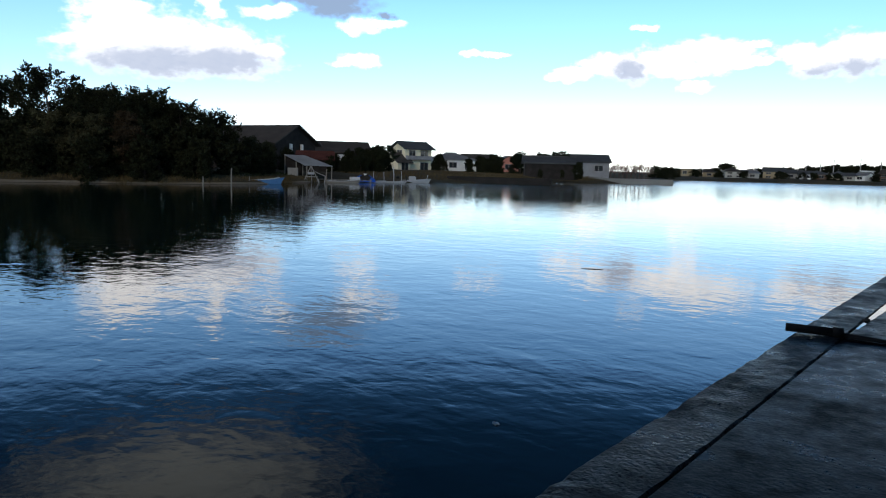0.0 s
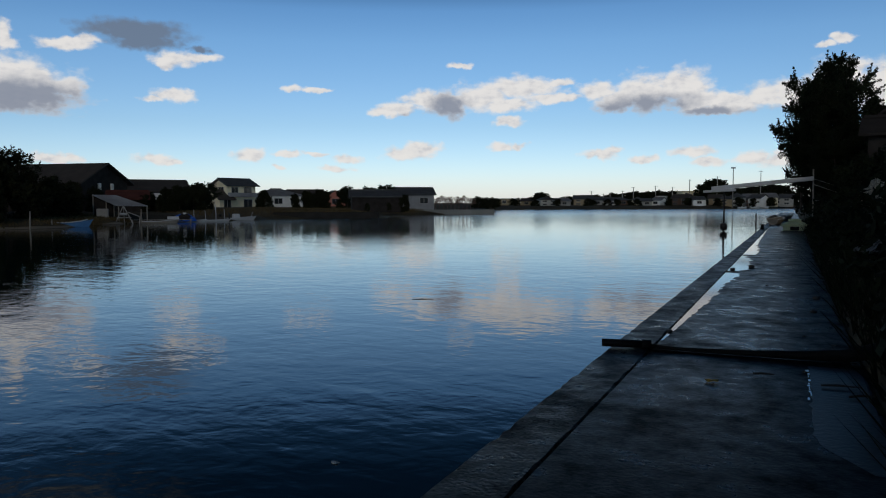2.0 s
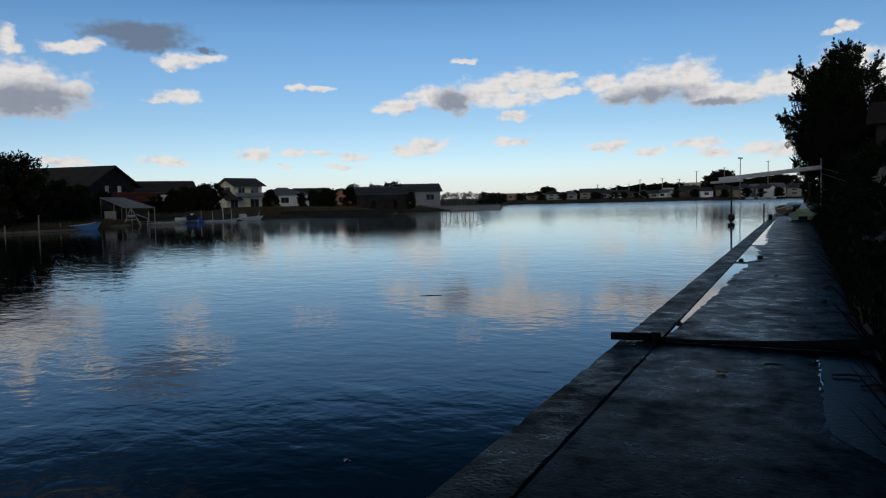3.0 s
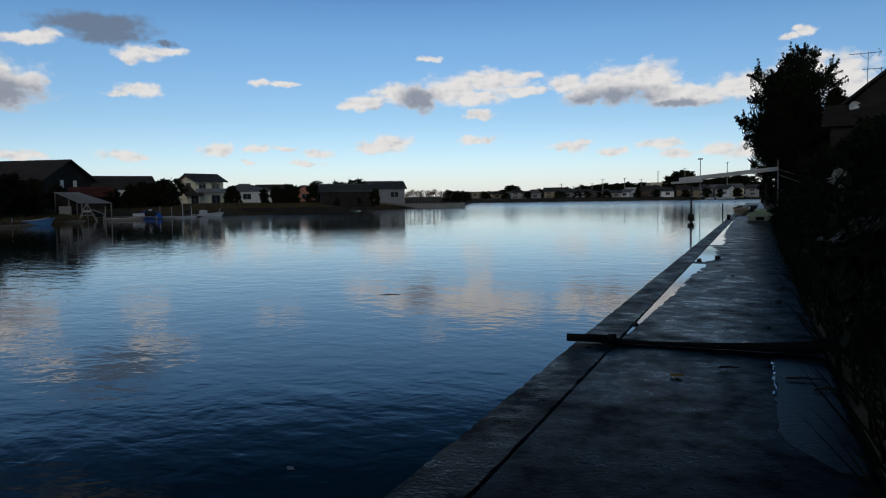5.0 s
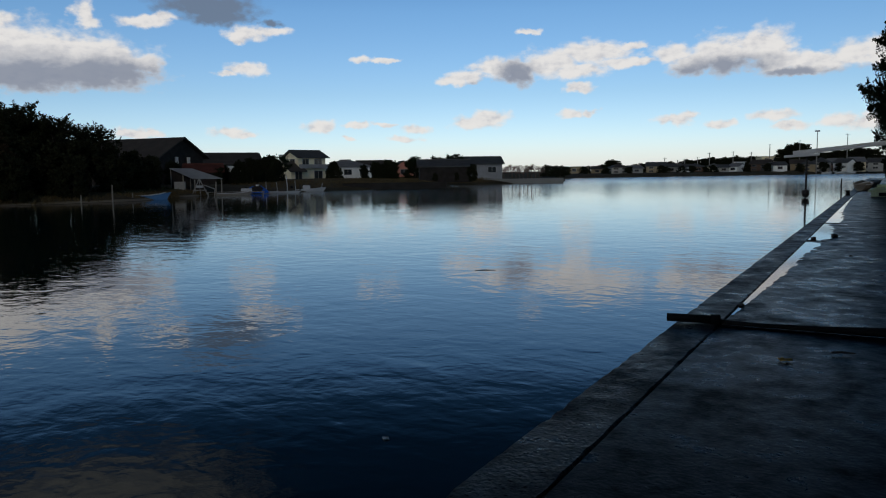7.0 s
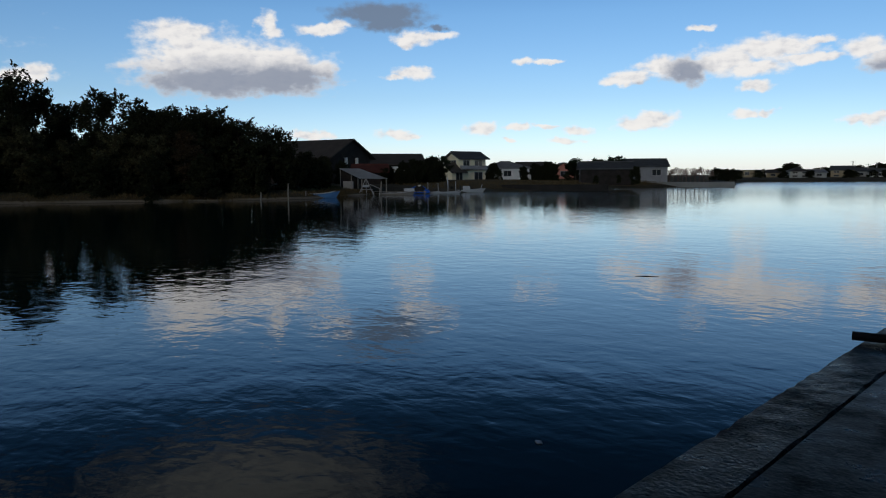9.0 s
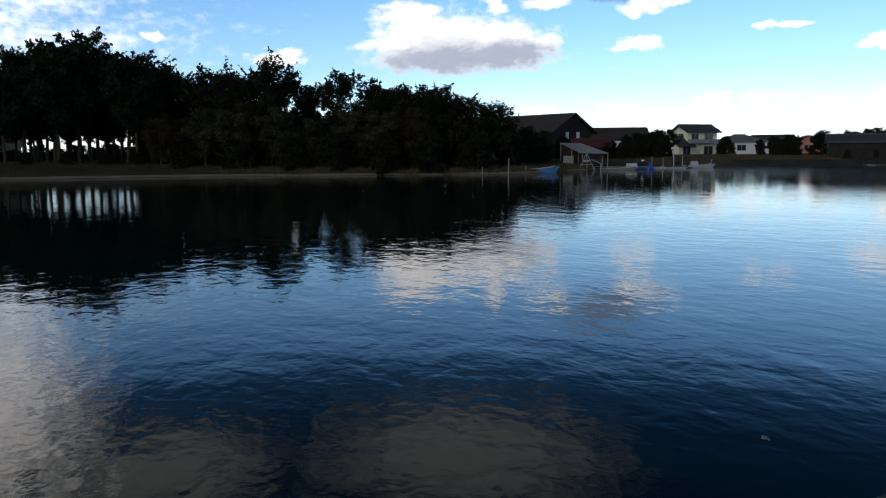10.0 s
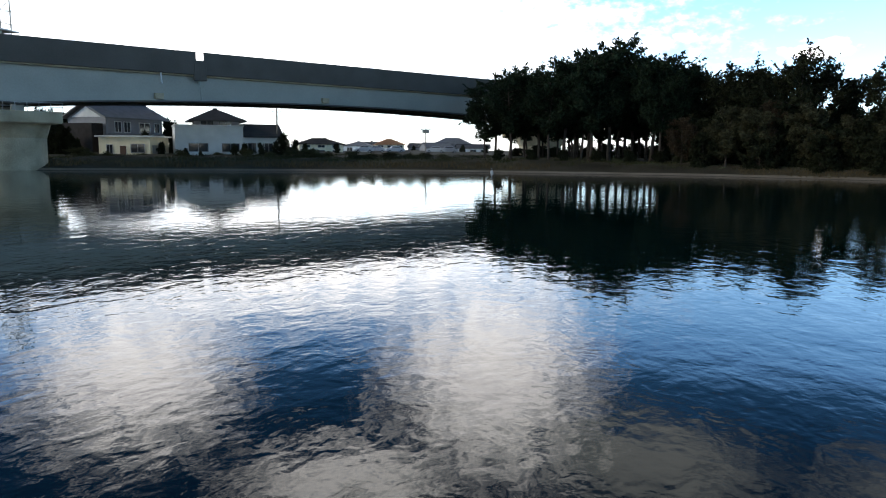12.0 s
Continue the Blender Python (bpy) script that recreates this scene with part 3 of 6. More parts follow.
def wall_mesh(w, d, z0, z1, peak, style):
    """The body of a house: four walls, with gables where the roof has them."""
    x, y = w / 2, d / 2
    bm = bmesh.new()
    lo = [bm.verts.new(p) for p in ((-x, -y, z0), (x, -y, z0), (x, y, z0), (-x, y, z0))]
    zl = [z1] * 4 if style != "shed" else [peak, z1, z1, peak]
    hi = [bm.verts.new((p[0], p[1], z)) for p, z in zip(((-x, -y), (x, -y), (x, y), (-x, y)), zl)]
    for i in range(4):
        a, b = i, (i + 1) % 4
        extra = []
        if style == "gx" and i in (1, 3):
            extra = [bm.verts.new((x if i == 1 else -x, 0, peak))]
        if style == "gy" and i in (0, 2):
            extra = [bm.verts.new((0, -y if i == 0 else y, peak))]
        bm.faces.new([lo[a], lo[b], hi[b], *extra, hi[a]])
    return bm


def add_window(root, w, d, side, u, z, ww, hh, mat=None, shift=(0, 0, 0)):
    """A framed window on a wall: u metres right of its middle, z of its middle."""
    turn = {"front": pose(0, -d / 2, 0), "left": pose(-w / 2, 0, 0, 0, 0, -90), "right": pose(w / 2, 0, 0, 0, 0, 90)}[side]
    bm = bmesh.new()
    t = 0.07
    for lo, hi in (((u - ww / 2 - t, -0.07, z - hh / 2 - t), (u + ww / 2 + t, 0.03, z - hh / 2)), ((u - ww / 2 - t, -0.07, z + hh / 2), (u + ww / 2 + t, 0.03, z + hh / 2 + t)),
                   ((u - ww / 2 - t, -0.07, z - hh / 2), (u - ww / 2, 0.03, z + hh / 2)), ((u + ww / 2, -0.07, z - hh / 2), (u + ww / 2 + t, 0.03, z + hh / 2)),
                   ((u - 0.03, -0.06, z - hh / 2), (u + 0.03, 0.03, z + hh / 2))):
        add_box(bm, lo, hi)
    bmesh.ops.transform(bm, matrix=turn, verts=bm.verts)
    win = part("window", bm, mat or M_FRAME, root)
    win.location = shift
    for s in (-1, 1):
        q = box((min(u, u + s * ww / 2), -0.025, z - hh / 2), (max(u, u + s * ww / 2), 0.015, z + hh / 2))
        bmesh.ops.transform(q, matrix=turn, verts=q.verts)
        part("pane", q, M_PANE, win)


def volume(root, ox, oy, w, d, z0, z1, peak, style, wall, roof, over=0.5, windows=(), frame_mat=None):
    """One body of a building with its roof and windows, set off by ox, oy from the building's middle."""
    bm = wall_mesh(w, d, z0, z1, peak, style)
    walls = part("wall", bm, wall, root)
    walls.location = (ox, oy, 0)
    rb = roof_mesh(bmesh.new(), w, d, z1, peak, style, over)
    if style in ("gx", "hip"):
        add_box(rb, (-w / 2 - over * 0.8 if style == "gx" else -max(0.3, w / 2 - d / 2), -0.14, peak + 0.1), (w / 2 + over * 0.8 if style == "gx" else max(0.3, w / 2 - d / 2), 0.14, peak + 0.34), 0.04)
    r = part("roof", rb, roof, root)
    r.location = (ox, oy, 0)
    for side, u, z, ww, hh in windows:
        add_window(root, w, d, side, u, z, ww, hh, frame_mat, (ox, oy, 0))
    return walls


# ---- water and ground ----
def sheet(name, xs, ys, z, mat):
    v = [(x, y, z) for y in ys for x in xs]
    n = len(xs)
    f = [(j * n + i, j * n + i + 1, (j + 1) * n + i + 1, (j + 1) * n + i) for j in range(len(ys) - 1) for i in range(n - 1)]
    return mesh_object(name, v, f, mat)


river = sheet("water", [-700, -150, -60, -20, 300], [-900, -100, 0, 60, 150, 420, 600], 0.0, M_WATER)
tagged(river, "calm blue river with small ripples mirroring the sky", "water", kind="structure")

# the shore, from behind on the far side, round the far end, and back along the near side
SHORE = [(-60, -900), (-60, -300), (-59, -80), (-64, -55), (-68, -40), (-73, -28), (-77, -14), (-77, -3), (-76, 6), (-73, 18), (-67, 29), (-62, 39),
         (-61, 46), (-66, 54), (-69, 62), (-68, 70), (-68, 80), (-69, 88.5), (-64, 93.5), (-57.6, 97.4), (-57.9, 101), (-65, 106), (-70, 114), (-71, 121), (-66, 131), (-61, 141), (-66, 160), (-76, 190), (-90, 225), (-89, 250),
         (-72, 262), (-52, 274), (-24, 300), (-8, 328), (0.2, 338), (0.62, 320), (0.62, 200), (0.62, 60), (0.62, 0), (0.62, -100), (0.62, -900)]


def resample(points, step):
    out = []
    for a, b in zip(points, points[1:]):
        a, b = Vector((*a, 0)), Vector((*b, 0))
        length = (b - a).length
        n = max(1, int(length / (step if length < 60 else step * 4)))
        out += [a.lerp(b, k / n) for k in range(n)]
    return out + [Vector((*points[-1], 0))]


def build_ground():
    pts = resample(SHORE, 1.6)
    n = len(pts)
    # outward ways, smoothed along the shore
    raw = []
    for i in range(n):
        t = pts[min(i + 1, n - 1)] - pts[max(i - 1, 0)]
        raw.append(Vector((-t.y, t.x, 0)).normalized())
    near = [sum((raw[max(0, min(n - 1, i + k))] for k in range(-3, 4)), Vector()).normalized() for i in range(n)]
    wide = [sum((raw[max(0, min(n - 1, i + k))] for k in range(-16, 17)), Vector()).normalized() for i in range(n)]
    far_side = [(-5, -1.6), (-1.2, -0.5), (0, 0.02), (0.5, 0.22), (1.4, 0.45), (3.2, 0.85), (6.5, 1.15), (12, 1.3), (25, 1.45), (60, 1.7), (160, 2.2), (500, 3.0), (2200, 4.0)]
    near_side = [(-0.1, -1.6), (-0.06, -0.5), (0, 0.56), (0.35, 0.72), (0.9, 1.0), (1.8, 1.55), (3.0, 2.2), (4.5, 2.7), (8, 2.9), (40, 3.0), (160, 3.2), (500, 3.4), (2200, 4.0)]
    verts, faces, idx = [], [], []
    for i, p in enumerate(pts):
        right = p.x > -1.0 and p.y < 325
        for (d, z) in (near_side if right else far_side):
            w = near[i] if d < 8 else wide[i]
            q = p + w * d
            bumpy = noise.noise(Vector((q.x * 0.35, q.y * 0.35, 0))) * min(0.35, 0.06 * max(0, d)) + noise.noise(Vector((q.x * 0.05, q.y * 0.05, 3))) * min(0.5, 0.01 * max(0, d))
            if not right and abs(d) < 2:
                q += w * noise.noise(Vector((p.x * 0.3, p.y * 0.3, 7))) * 0.9
            verts.append((q.x, q.y, z + bumpy))
    m = len(far_side)
    for i in range(n - 1):
        for j in range(m - 1):
            faces.append((i * m + j, i * m + j + 1, (i + 1) * m + j + 1, (i + 1) * m + j))
            idx.append(1 if j == 2 and pts[i].y < 64 and pts[i].x < -50 else 0)
    ob = mesh_object("ground", verts, faces, M_GROUND, mats=[M_GROUND, M_SAND], face_mats=idx, smooth=True)
    return tagged(ob, "grassy river banks with a pale sandy shoreline", "ground", kind="structure")


build_ground()

# ---- quay ----
QZ = 0.6
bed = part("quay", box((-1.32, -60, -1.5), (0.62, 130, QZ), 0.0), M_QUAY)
tagged(bed, "damp concrete quay path, darkened for shade, with puddles along its joint", "quay", kind="structure")
joint = part("joint", box((-1.337, -60, 0.3), (-1.321, 130, QZ - 0.03)), M_GAP, bed)


def coping_block(y0, y1, seed):
    """One length of the coping: worn, chipped edge towards the water."""
    rng = np.random.default_rng(seed)
    n = max(4, int((y1 - y0) / 0.11))
    prof = [(-1.78, -1.2), (-1.78, QZ - 0.05), (-1.745, QZ), (-1.55, QZ + 0.004), (-1.348, QZ + 0.003), (-1.338, QZ - 0.012), (-1.34, -1.2)]
    v, f = [], []
    for k in range(n + 1):
        y = y0 + (y1 - y0) * k / n
        wear = rng.random() ** 4 * 0.018
        slow = noise.noise(Vector((y * 0.6, 2, 0))) * 0.008
        for i, (x, z) in enumerate(prof):
            dx = (wear if i in (1, 2) else 0) + slow * (i < 3) + (rng.normal() * 0.005 if i in (4, 5) else 0)
            v.append((x + dx, y, z - (wear * 0.4 if i == 2 else 0) + (rng.normal() * 0.0015 if i in (3, 4) else 0)))
    m = len(prof)
    for k in range(n):
        for i in range(m - 1):
            f.append((k * m + i, (k + 1) * m + i, (k + 1) * m + i + 1, k * m + i + 1))
    f += [tuple(range(m)), tuple(n * m + i for i in reversed(range(m)))]
    return mesh_object("coping_stone", v, f, M_COPING, bed)


edges = [-30, -20, -12, -2.1, 7.95, 18.2, 28.4, 38.5, 49, 60, 75, 92, 110, 130]
for k, (a, b) in enumerate(zip(edges, edges[1:])):
    coping_block(a + 0.008, b - 0.008, 40 + k)

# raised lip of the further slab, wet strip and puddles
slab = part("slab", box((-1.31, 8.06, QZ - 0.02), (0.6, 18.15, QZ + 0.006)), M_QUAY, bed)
rng_g = np.random.default_rng(31)
rows = [(7.75 - 0.1 * k, 0.17 + 0.012 * rng_g.normal() + 0.3 * max(0.0, (k - 22) / 8) ** 2) for k in range(31)]
v = [p for y, x in rows for p in ((x, y, QZ - 0.02), (x, y, QZ + 0.003), (0.6, y, QZ + 0.003), (0.6, y, QZ - 0.02))]
f = [(4 * k + i, 4 * k + i + 1, 4 * k + i + 5, 4 * k + i + 4) for k in range(30) for i in range(3)] + [(0, 1, 2, 3), (123, 122, 121, 120)]
mesh_object("gutter_strip", v, f, M_GUTTER, bed, "smooth wet concrete strip with sky sheen in its colour")


def puddle(rim, seed, label="shallow puddle mirroring the sky on the quay"):
    """A film of water with a ragged rim: rim is a list of (y, from x, to x)."""
    rng = np.random.default_rng(seed)
    ys = np.arange(rim[0][0], rim[-1][0], 0.07 if rim[-1][0] - rim[0][0] < 8 else 0.14)
    a = np.interp(ys, [r[0] for r in rim], [r[1] for r in rim])
    b = np.interp(ys, [r[0] for r in rim], [r[2] for r in rim])
    frag = np.array([noise.noise(Vector((y * 1.7, seed, 0))) + 0.7 * noise.noise(Vector((y * 5.5, seed, 4))) for y in ys])
    b = np.maximum(a + 0.01, b + frag * 0.55 * (b - a) + rng.normal(size=len(ys)) * 0.03 * (b - a))
    z = QZ + 0.0105
    v = [p for y, p0, p1 in zip(ys, a, b) for p in ((p0, y, z), (p1, y, z))]
    f = [(2 * k, 2 * k + 1, 2 * k + 3, 2 * k + 2) for k in range(len(ys) - 1)]
    ob = mesh_object("puddle", v, f, M_PUDDLE)
    return tagged(ob, label, "puddle", "puddles on the quay")


puddle([(8.5, -1.31, -1.28), (10.0, -1.315, -1.24), (12.0, -1.315, -1.16), (14.6, -1.315, -1.12), (17.3, -1.315, -1.0), (17.5, -1.315, -1.28)], 3)
puddle([(17.8, -1.315, -1.1), (18.9, -1.315, -0.82), (20.4, -1.315, -0.95), (22.0, -1.315, -1.05), (23.3, -1.315, -1.2)], 5)
puddle([(23.8, -1.315, -1.0), (25.2, -1.315, -0.92), (29, -1.315, -1.12), (34, -1.315, -1.2), (46, -1.315, -1.29)], 8)


def ragged_line(x, y0, y1, seed):
    """Broken traces of water along an edge, in one mesh."""
    rng = np.random.default_rng(seed)
    v, f = [], []
    y = y0
    while y < y1:
        length, wide = 0.03 + 0.1 * rng.random(), 0.004 + 0.016 * rng.random()
        mid, n = x + rng.normal() * 0.006, len(v)
        v += [(mid + wide * math.cos(k * math.pi / 4) * (0.6 + 0.5 * rng.random()), y + length * (0.5 + 0.5 * math.sin(k * math.pi / 4)), QZ + 0.0105) for k in range(8)]
        f.append(tuple(range(n, n + 8)))
        y += length * (0.9 + 0.9 * rng.random())
    ob = mesh_object("puddle", v, f, M_PUDDLE)
    return tagged(ob, "broken bright line of water along the gutter strip", "puddle", kind="stuff")


ragged_line(0.162, 6.35, 7.7, 21)
rng_l = np.random.default_rng(5)
rim = [(-1.3 + 0.05 * k, 7.925 + 0.02 * k / 20, 0.075 * (1 - k / 21) ** 0.7 * (0.75 + 0.5 * rng_l.random())) for k in range(21)]
slick = mesh_object("puddle", [p for x, y, w in rim for p in ((x, y, QZ + 0.0105), (x, y - w, QZ + 0.0105))], [(2 * k, 2 * k + 1, 2 * k + 3, 2 * k + 2) for k in range(20)], M_PUDDLE)
tagged(slick, "narrow puddle along a black pipe", "puddle", "puddles on the quay")

pipe = thing("drain_pipe", pose(0, 0, 0), "black rubber drain pipe laid across the quay", "pipe")
part("pipe", tube([(-1.83, 7.88, QZ + 0.05), (-1.6, 7.91, QZ + 0.052), (-1.38, 7.97, QZ + 0.045)], 0.042, 12), M_BLACK, pipe, smooth=True)
part("collar", tube([(-1.42, 7.96, QZ + 0.045), (-1.33, 7.985, QZ + 0.045)], 0.055, 12), M_BLACK, pipe, smooth=True)
part("hose", tube([(-1.34, 7.98, QZ + 0.028), (-1.0, 7.99, QZ + 0.022), (-0.4, 8.0, QZ + 0.032), (0.1, 8.02, QZ + 0.048), (0.5, 8.04, QZ + 0.07), (0.8, 8.07, QZ + 0.15), (1.5, 8.15, QZ + 0.55)], [0.028, 0.02, 0.03, 0.045, 0.065, 0.08, 0.09], 12), M_BLACK, pipe, smooth=True)


def leaf_litter(name, x, y, size, mat, label, z=QZ + 0.012, category="leaf", group=""):
    """A curled leaf or scrap lying on the path."""
    rng = np.random.default_rng(int(abs(x * 100) + abs(y * 37)))
    n = 9
    v = [(0, 0, size * 0.16)]
    for k in range(n):
        a = 2 * math.pi * k / n
        r = size * (0.55 + 0.35 * rng.random())
        v.append((math.cos(a) * r, math.sin(a) * r * 0.7, size * 0.22 * rng.random()))
    f = [(0, 1 + k, 1 + (k + 1) % n) for k in range(n)]
    v += [(p[0], p[1], p[2] - 0.008) for p in v]
    f += [(n + 1, n + 2 + (k + 1) % n, n + 2 + k) for k in range(n)]
    f += [(1 + k, n + 2 + k, n + 2 + (k + 1) % n, 1 + (k + 1) % n) for k in range(n)]
    ob = mesh_object(name, v, f, mat)
    ob.location = (x, y, z)
    return tagged(ob, label, category, group)


def pebble(x, y, size, label="small dark stone on the wet quay", z=QZ):
    bm = bmesh.new()
    bmesh.ops.create_icosphere(bm, subdivisions=2, radius=size)
    for v in bm.verts:
        v.co *= 1 + 0.35 * noise.noise(v.co * (2.2 / size) + Vector((x, y, 0)))
        v.co.z = v.co.z * 0.6 + size * 0.42
    ob = part("stone", bm, M_STONE, None, smooth=True)
    ob.location = (x, y, z)
    return tagged(ob, label, "stone", "stones on the quay")


leaf_litter("dead_leaf", -0.60, 6.70, 0.075, M_YELLOW, "curled yellow dead leaf on the wet concrete")
for x, y, s in ((-0.86, 19.1, 0.07), (-1.23, 18.3, 0.06), (-1.3, 9.1, 0.04), (0.15, 9.42, 0.025), (0.43, 8.94, 0.025), (0.13, 7.43, 0.02), (0.3, 11.6, 0.05), (-0.4, 15.0, 0.03), (0.38, 13.2, 0.06)):
    pebble(x, y, s)
for x, y, l, r in ((-1.12, 17.65, 0.46, -30), (0.4, 6.9, 0.3, 4), (-0.2, 7.12, 0.18, 12), (0.54, 6.6, 0.22, 25)):
    bm = tube([(-l / 2, 0, 0), (-l * 0.1, 0.012, 0.006), (l / 2, 0, 0.004)], [0.009, 0.011, 0.005], 6)
    tw = part("twig", bm, M_BARK, None)
    tw.matrix_world = pose(x, y, QZ + 0.02, 0, 0, r)
    tagged(tw, "thin dark fallen twig on the quay", "twig", "twigs on the quay")
float_leaf = leaf_litter("floating_leaf", -3.39, 5.05, 0.05, M_BOATWHITE, "pale scrap floating on the water", 0.004)
drift = part("driftwood", tube([(-0.24, 0, 0.002), (0, 0.02, 0.006), (0.25, 0.0, 0.002)], [0.006, 0.009, 0.005], 7), M_BARK)
drift.matrix_world = pose(-7.51, 14.77, 0.0, 0, 0, 28)
tagged(drift, "thin dark stick drifting on the water", "driftwood")

# ---- far bank: trees ----
PROTO_FAR = pose(0, 0, -60)
pines = [tree("pine_tree", 100 + k, "pine", M_PINE, "tall dark pine with a bare trunk on the bank", count=12000, size=0.15, twigs=2) for k in range(4)]
broads = [tree("broadleaf_tree", 200 + k, "broad", M_LEAF, "dense dark broadleaf tree on the river bank", count=12000, size=0.16, twigs=3) for k in range(4)]
olives = [tree("olive_green_tree", 300 + k, "broad", M_OLIVE, "lighter olive-green bushy tree by the water", count=8500, size=0.2) for k in range(2)]
bushes = [tree("bush", 400 + k, "bush", M_LEAF, "thick dark bush at the water's edge", "bush", count=6000, size=0.34) for k in range(3)]
used = set()


def plant(kinds, k, az, d, top, z=1.1, wide=1.0, group="", label="", base=0.0):
    """Set a tree so that its top comes to a height; the first of a kind is the model itself."""
    ob = kinds[k % len(kinds)]
    s = (top - z) / (10.3 if ob in pines else 10.4)
    m = pose(*at(az, d, z), 0, 0, (az * 71 + k * 40) % 360) @ Matrix.Diagonal((s * wide, s * wide, s, 1))
    if ob.name in used:
        t = copy_thing(ob, m @ Matrix.Diagonal((*[1 / c for c in ob.scale], 1)))
    else:
        used.add(ob.name)
        t = ob
        t.matrix_world = m
    if group:
        t["group"] = group
    if label:
        t["label"] = label
    return t


def up(el, d):
    """The height that shows el degrees over the level from d metres off."""
    return 2.15 + d * math.tan(radians(el))


GROVE = "trees on the far bank"
# heading, degrees of the top, distance
for k, (az, el, d) in enumerate([(93.0, 6.4, 90), (90.9, 6.5, 94), (89.0, 7.1, 88), (87.2, 7.8, 91), (85.6, 8.3, 88), (84.0, 7.7, 93), (82.6, 7.4, 87), (80.9, 6.9, 90), (88.0, 6.6, 99), (86.4, 7.2, 101), (83.4, 6.9, 101), (79.2, 6.3, 92), (81.8, 6.1, 99), (92.0, 5.6, 100), (95.0, 4.0, 93), (90.2, 5.8, 86), (88.2, 6.4, 96), (85.0, 6.6, 97), (82.0, 6.2, 86), (94.2, 5.4, 97), (86.9, 6.8, 86), (88.6, 5.9, 103), (84.6, 6.1, 103), (87.6, 6.0, 89), (83.0, 6.0, 96), (81.4, 5.9, 95)]):
    plant(pines, k, az, d, up(el, d), 1.2, 0.92 + 0.25 * ((k * 7) % 5) / 5, GROVE)
for k, (az, el, d) in enumerate([(78.0, 5.7, 88), (76.6, 6.2, 86), (75.0, 5.6, 84), (73.9, 5.6, 90), (72.6, 6.9, 82), (71.2, 5.9, 85), (66.2, 6.1, 80), (64.4, 5.2, 81), (62.6, 5.0, 79), (61.0, 4.6, 80), (59.7, 5.1, 82), (58.2, 4.4, 80), (56.4, 3.7, 82), (77.2, 5.0, 95), (63.2, 4.6, 88), (60.0, 4.2, 90), (55.2, 3.6, 84)]):
    plant(broads, k, az, d, up(el, d), 1.1, 0.95 + 0.3 * ((k * 5) % 4) / 4, GROVE)
for k, (az, el, d) in enumerate([(93.0, 4.0, 101), (91.8, 4.5, 98), (90.6, 4.3, 100), (89.5, 4.6, 98), (88.4, 4.2, 99), (87.3, 4.7, 97), (86.2, 4.3, 99), (85.1, 4.5, 98), (84.0, 4.2, 100), (82.9, 4.6, 97), (81.7, 4.3, 99), (80.6, 4.4, 97)]):
    plant(pines, k + 1, az, d, up(el, d), 1.1, 0.95, GROVE, "shorter dark pine with low branches in the grove")
for k, (az, el, d) in enumerate([(92.4, 0.3, 105), (90.9, 0.5, 107), (89.6, 0.4, 106), (88.3, 0.65, 108), (87.2, 0.45, 106), (86.0, 0.7, 108), (84.8, 0.5, 106), (83.6, 0.75, 108), (82.4, 0.6, 106), (81.2, 0.9, 107), (80.2, 1.2, 106)]):
    plant(bushes, k, az, d, up(el, d), 0.8, 1.9, "undergrowth behind the pines", "low dark undergrowth behind the pine trunks")
plant(pines, 2, 69.6, 86, up(5.5, 86), 1.1, 0.7, GROVE, "slender pine with a round dark head")
russets = [tree("russet_tree", 330, "broad", M_BROWN, "bushy tree with brownish autumn leaves by the water", count=8000, size=0.18)]
for k, (az, el, d) in enumerate([(80.4, 2.6, 80), (74.4, 3.6, 80), (62.0, 3.4, 75)]):
    plant(russets, 0, az, d, up(el, d), 0.9, 1.1, "russet trees by the water")
for k, (az, el, d) in enumerate([(72.0, 3.4, 78), (77.4, 3.4, 79), (75.2, 3.2, 78), (66.8, 3.3, 76), (69.4, 2.6, 78), (64.2, 3.2, 75)]):
    plant(olives, k, az, d, up(el, d), 0.9, 1.1, "olive trees by the water")
for k, (az, el, d) in enumerate([(94.0, 0.2, 86), (91.5, 0.2, 86), (89.0, 0.2, 86), (86.5, 0.2, 85), (84.2, 0.2, 84), (82.0, 0.2, 84), (79.8, 2.6, 85), (78.0, 2.6, 82), (76.0, 2.6, 82), (74.0, 2.7, 80), (72.0, 2.4, 79), (70.2, 2.2, 78), (68.6, 2.4, 77), (66.6, 2.7, 77), (65.0, 2.7, 77), (63.2, 2.8, 76), (61.4, 2.9, 77), (59.6, 2.8, 77), (57.8, 2.8, 77), (56.0, 2.6, 79), (54.6, 2.2, 82), (53.2, 1.8, 88), (52.2, 1.4, 91), (80.6, 3.4, 95), (76.8, 3.8, 94), (73.0, 3.8, 94), (70.0, 3.0, 93), (67.4, 3.2, 92), (64.6, 3.8, 91), (61.8, 3.6, 91), (58.6, 3.4, 91), (89.8, 0.3, 100), (86.0, 0.25, 101), (83.0, 0.3, 101), (78.9, 1.5, 79), (75.1, 1.6, 77.5), (71.2, 1.4, 76), (67.6, 1.5, 74.5), (64.1, 1.6, 73.5), (60.6, 1.6, 73.5), (57.0, 1.6, 75.5)]):
    plant(bushes, k, az, d, up(el, d), 0.4, 1.1, "bushes on the far bank")


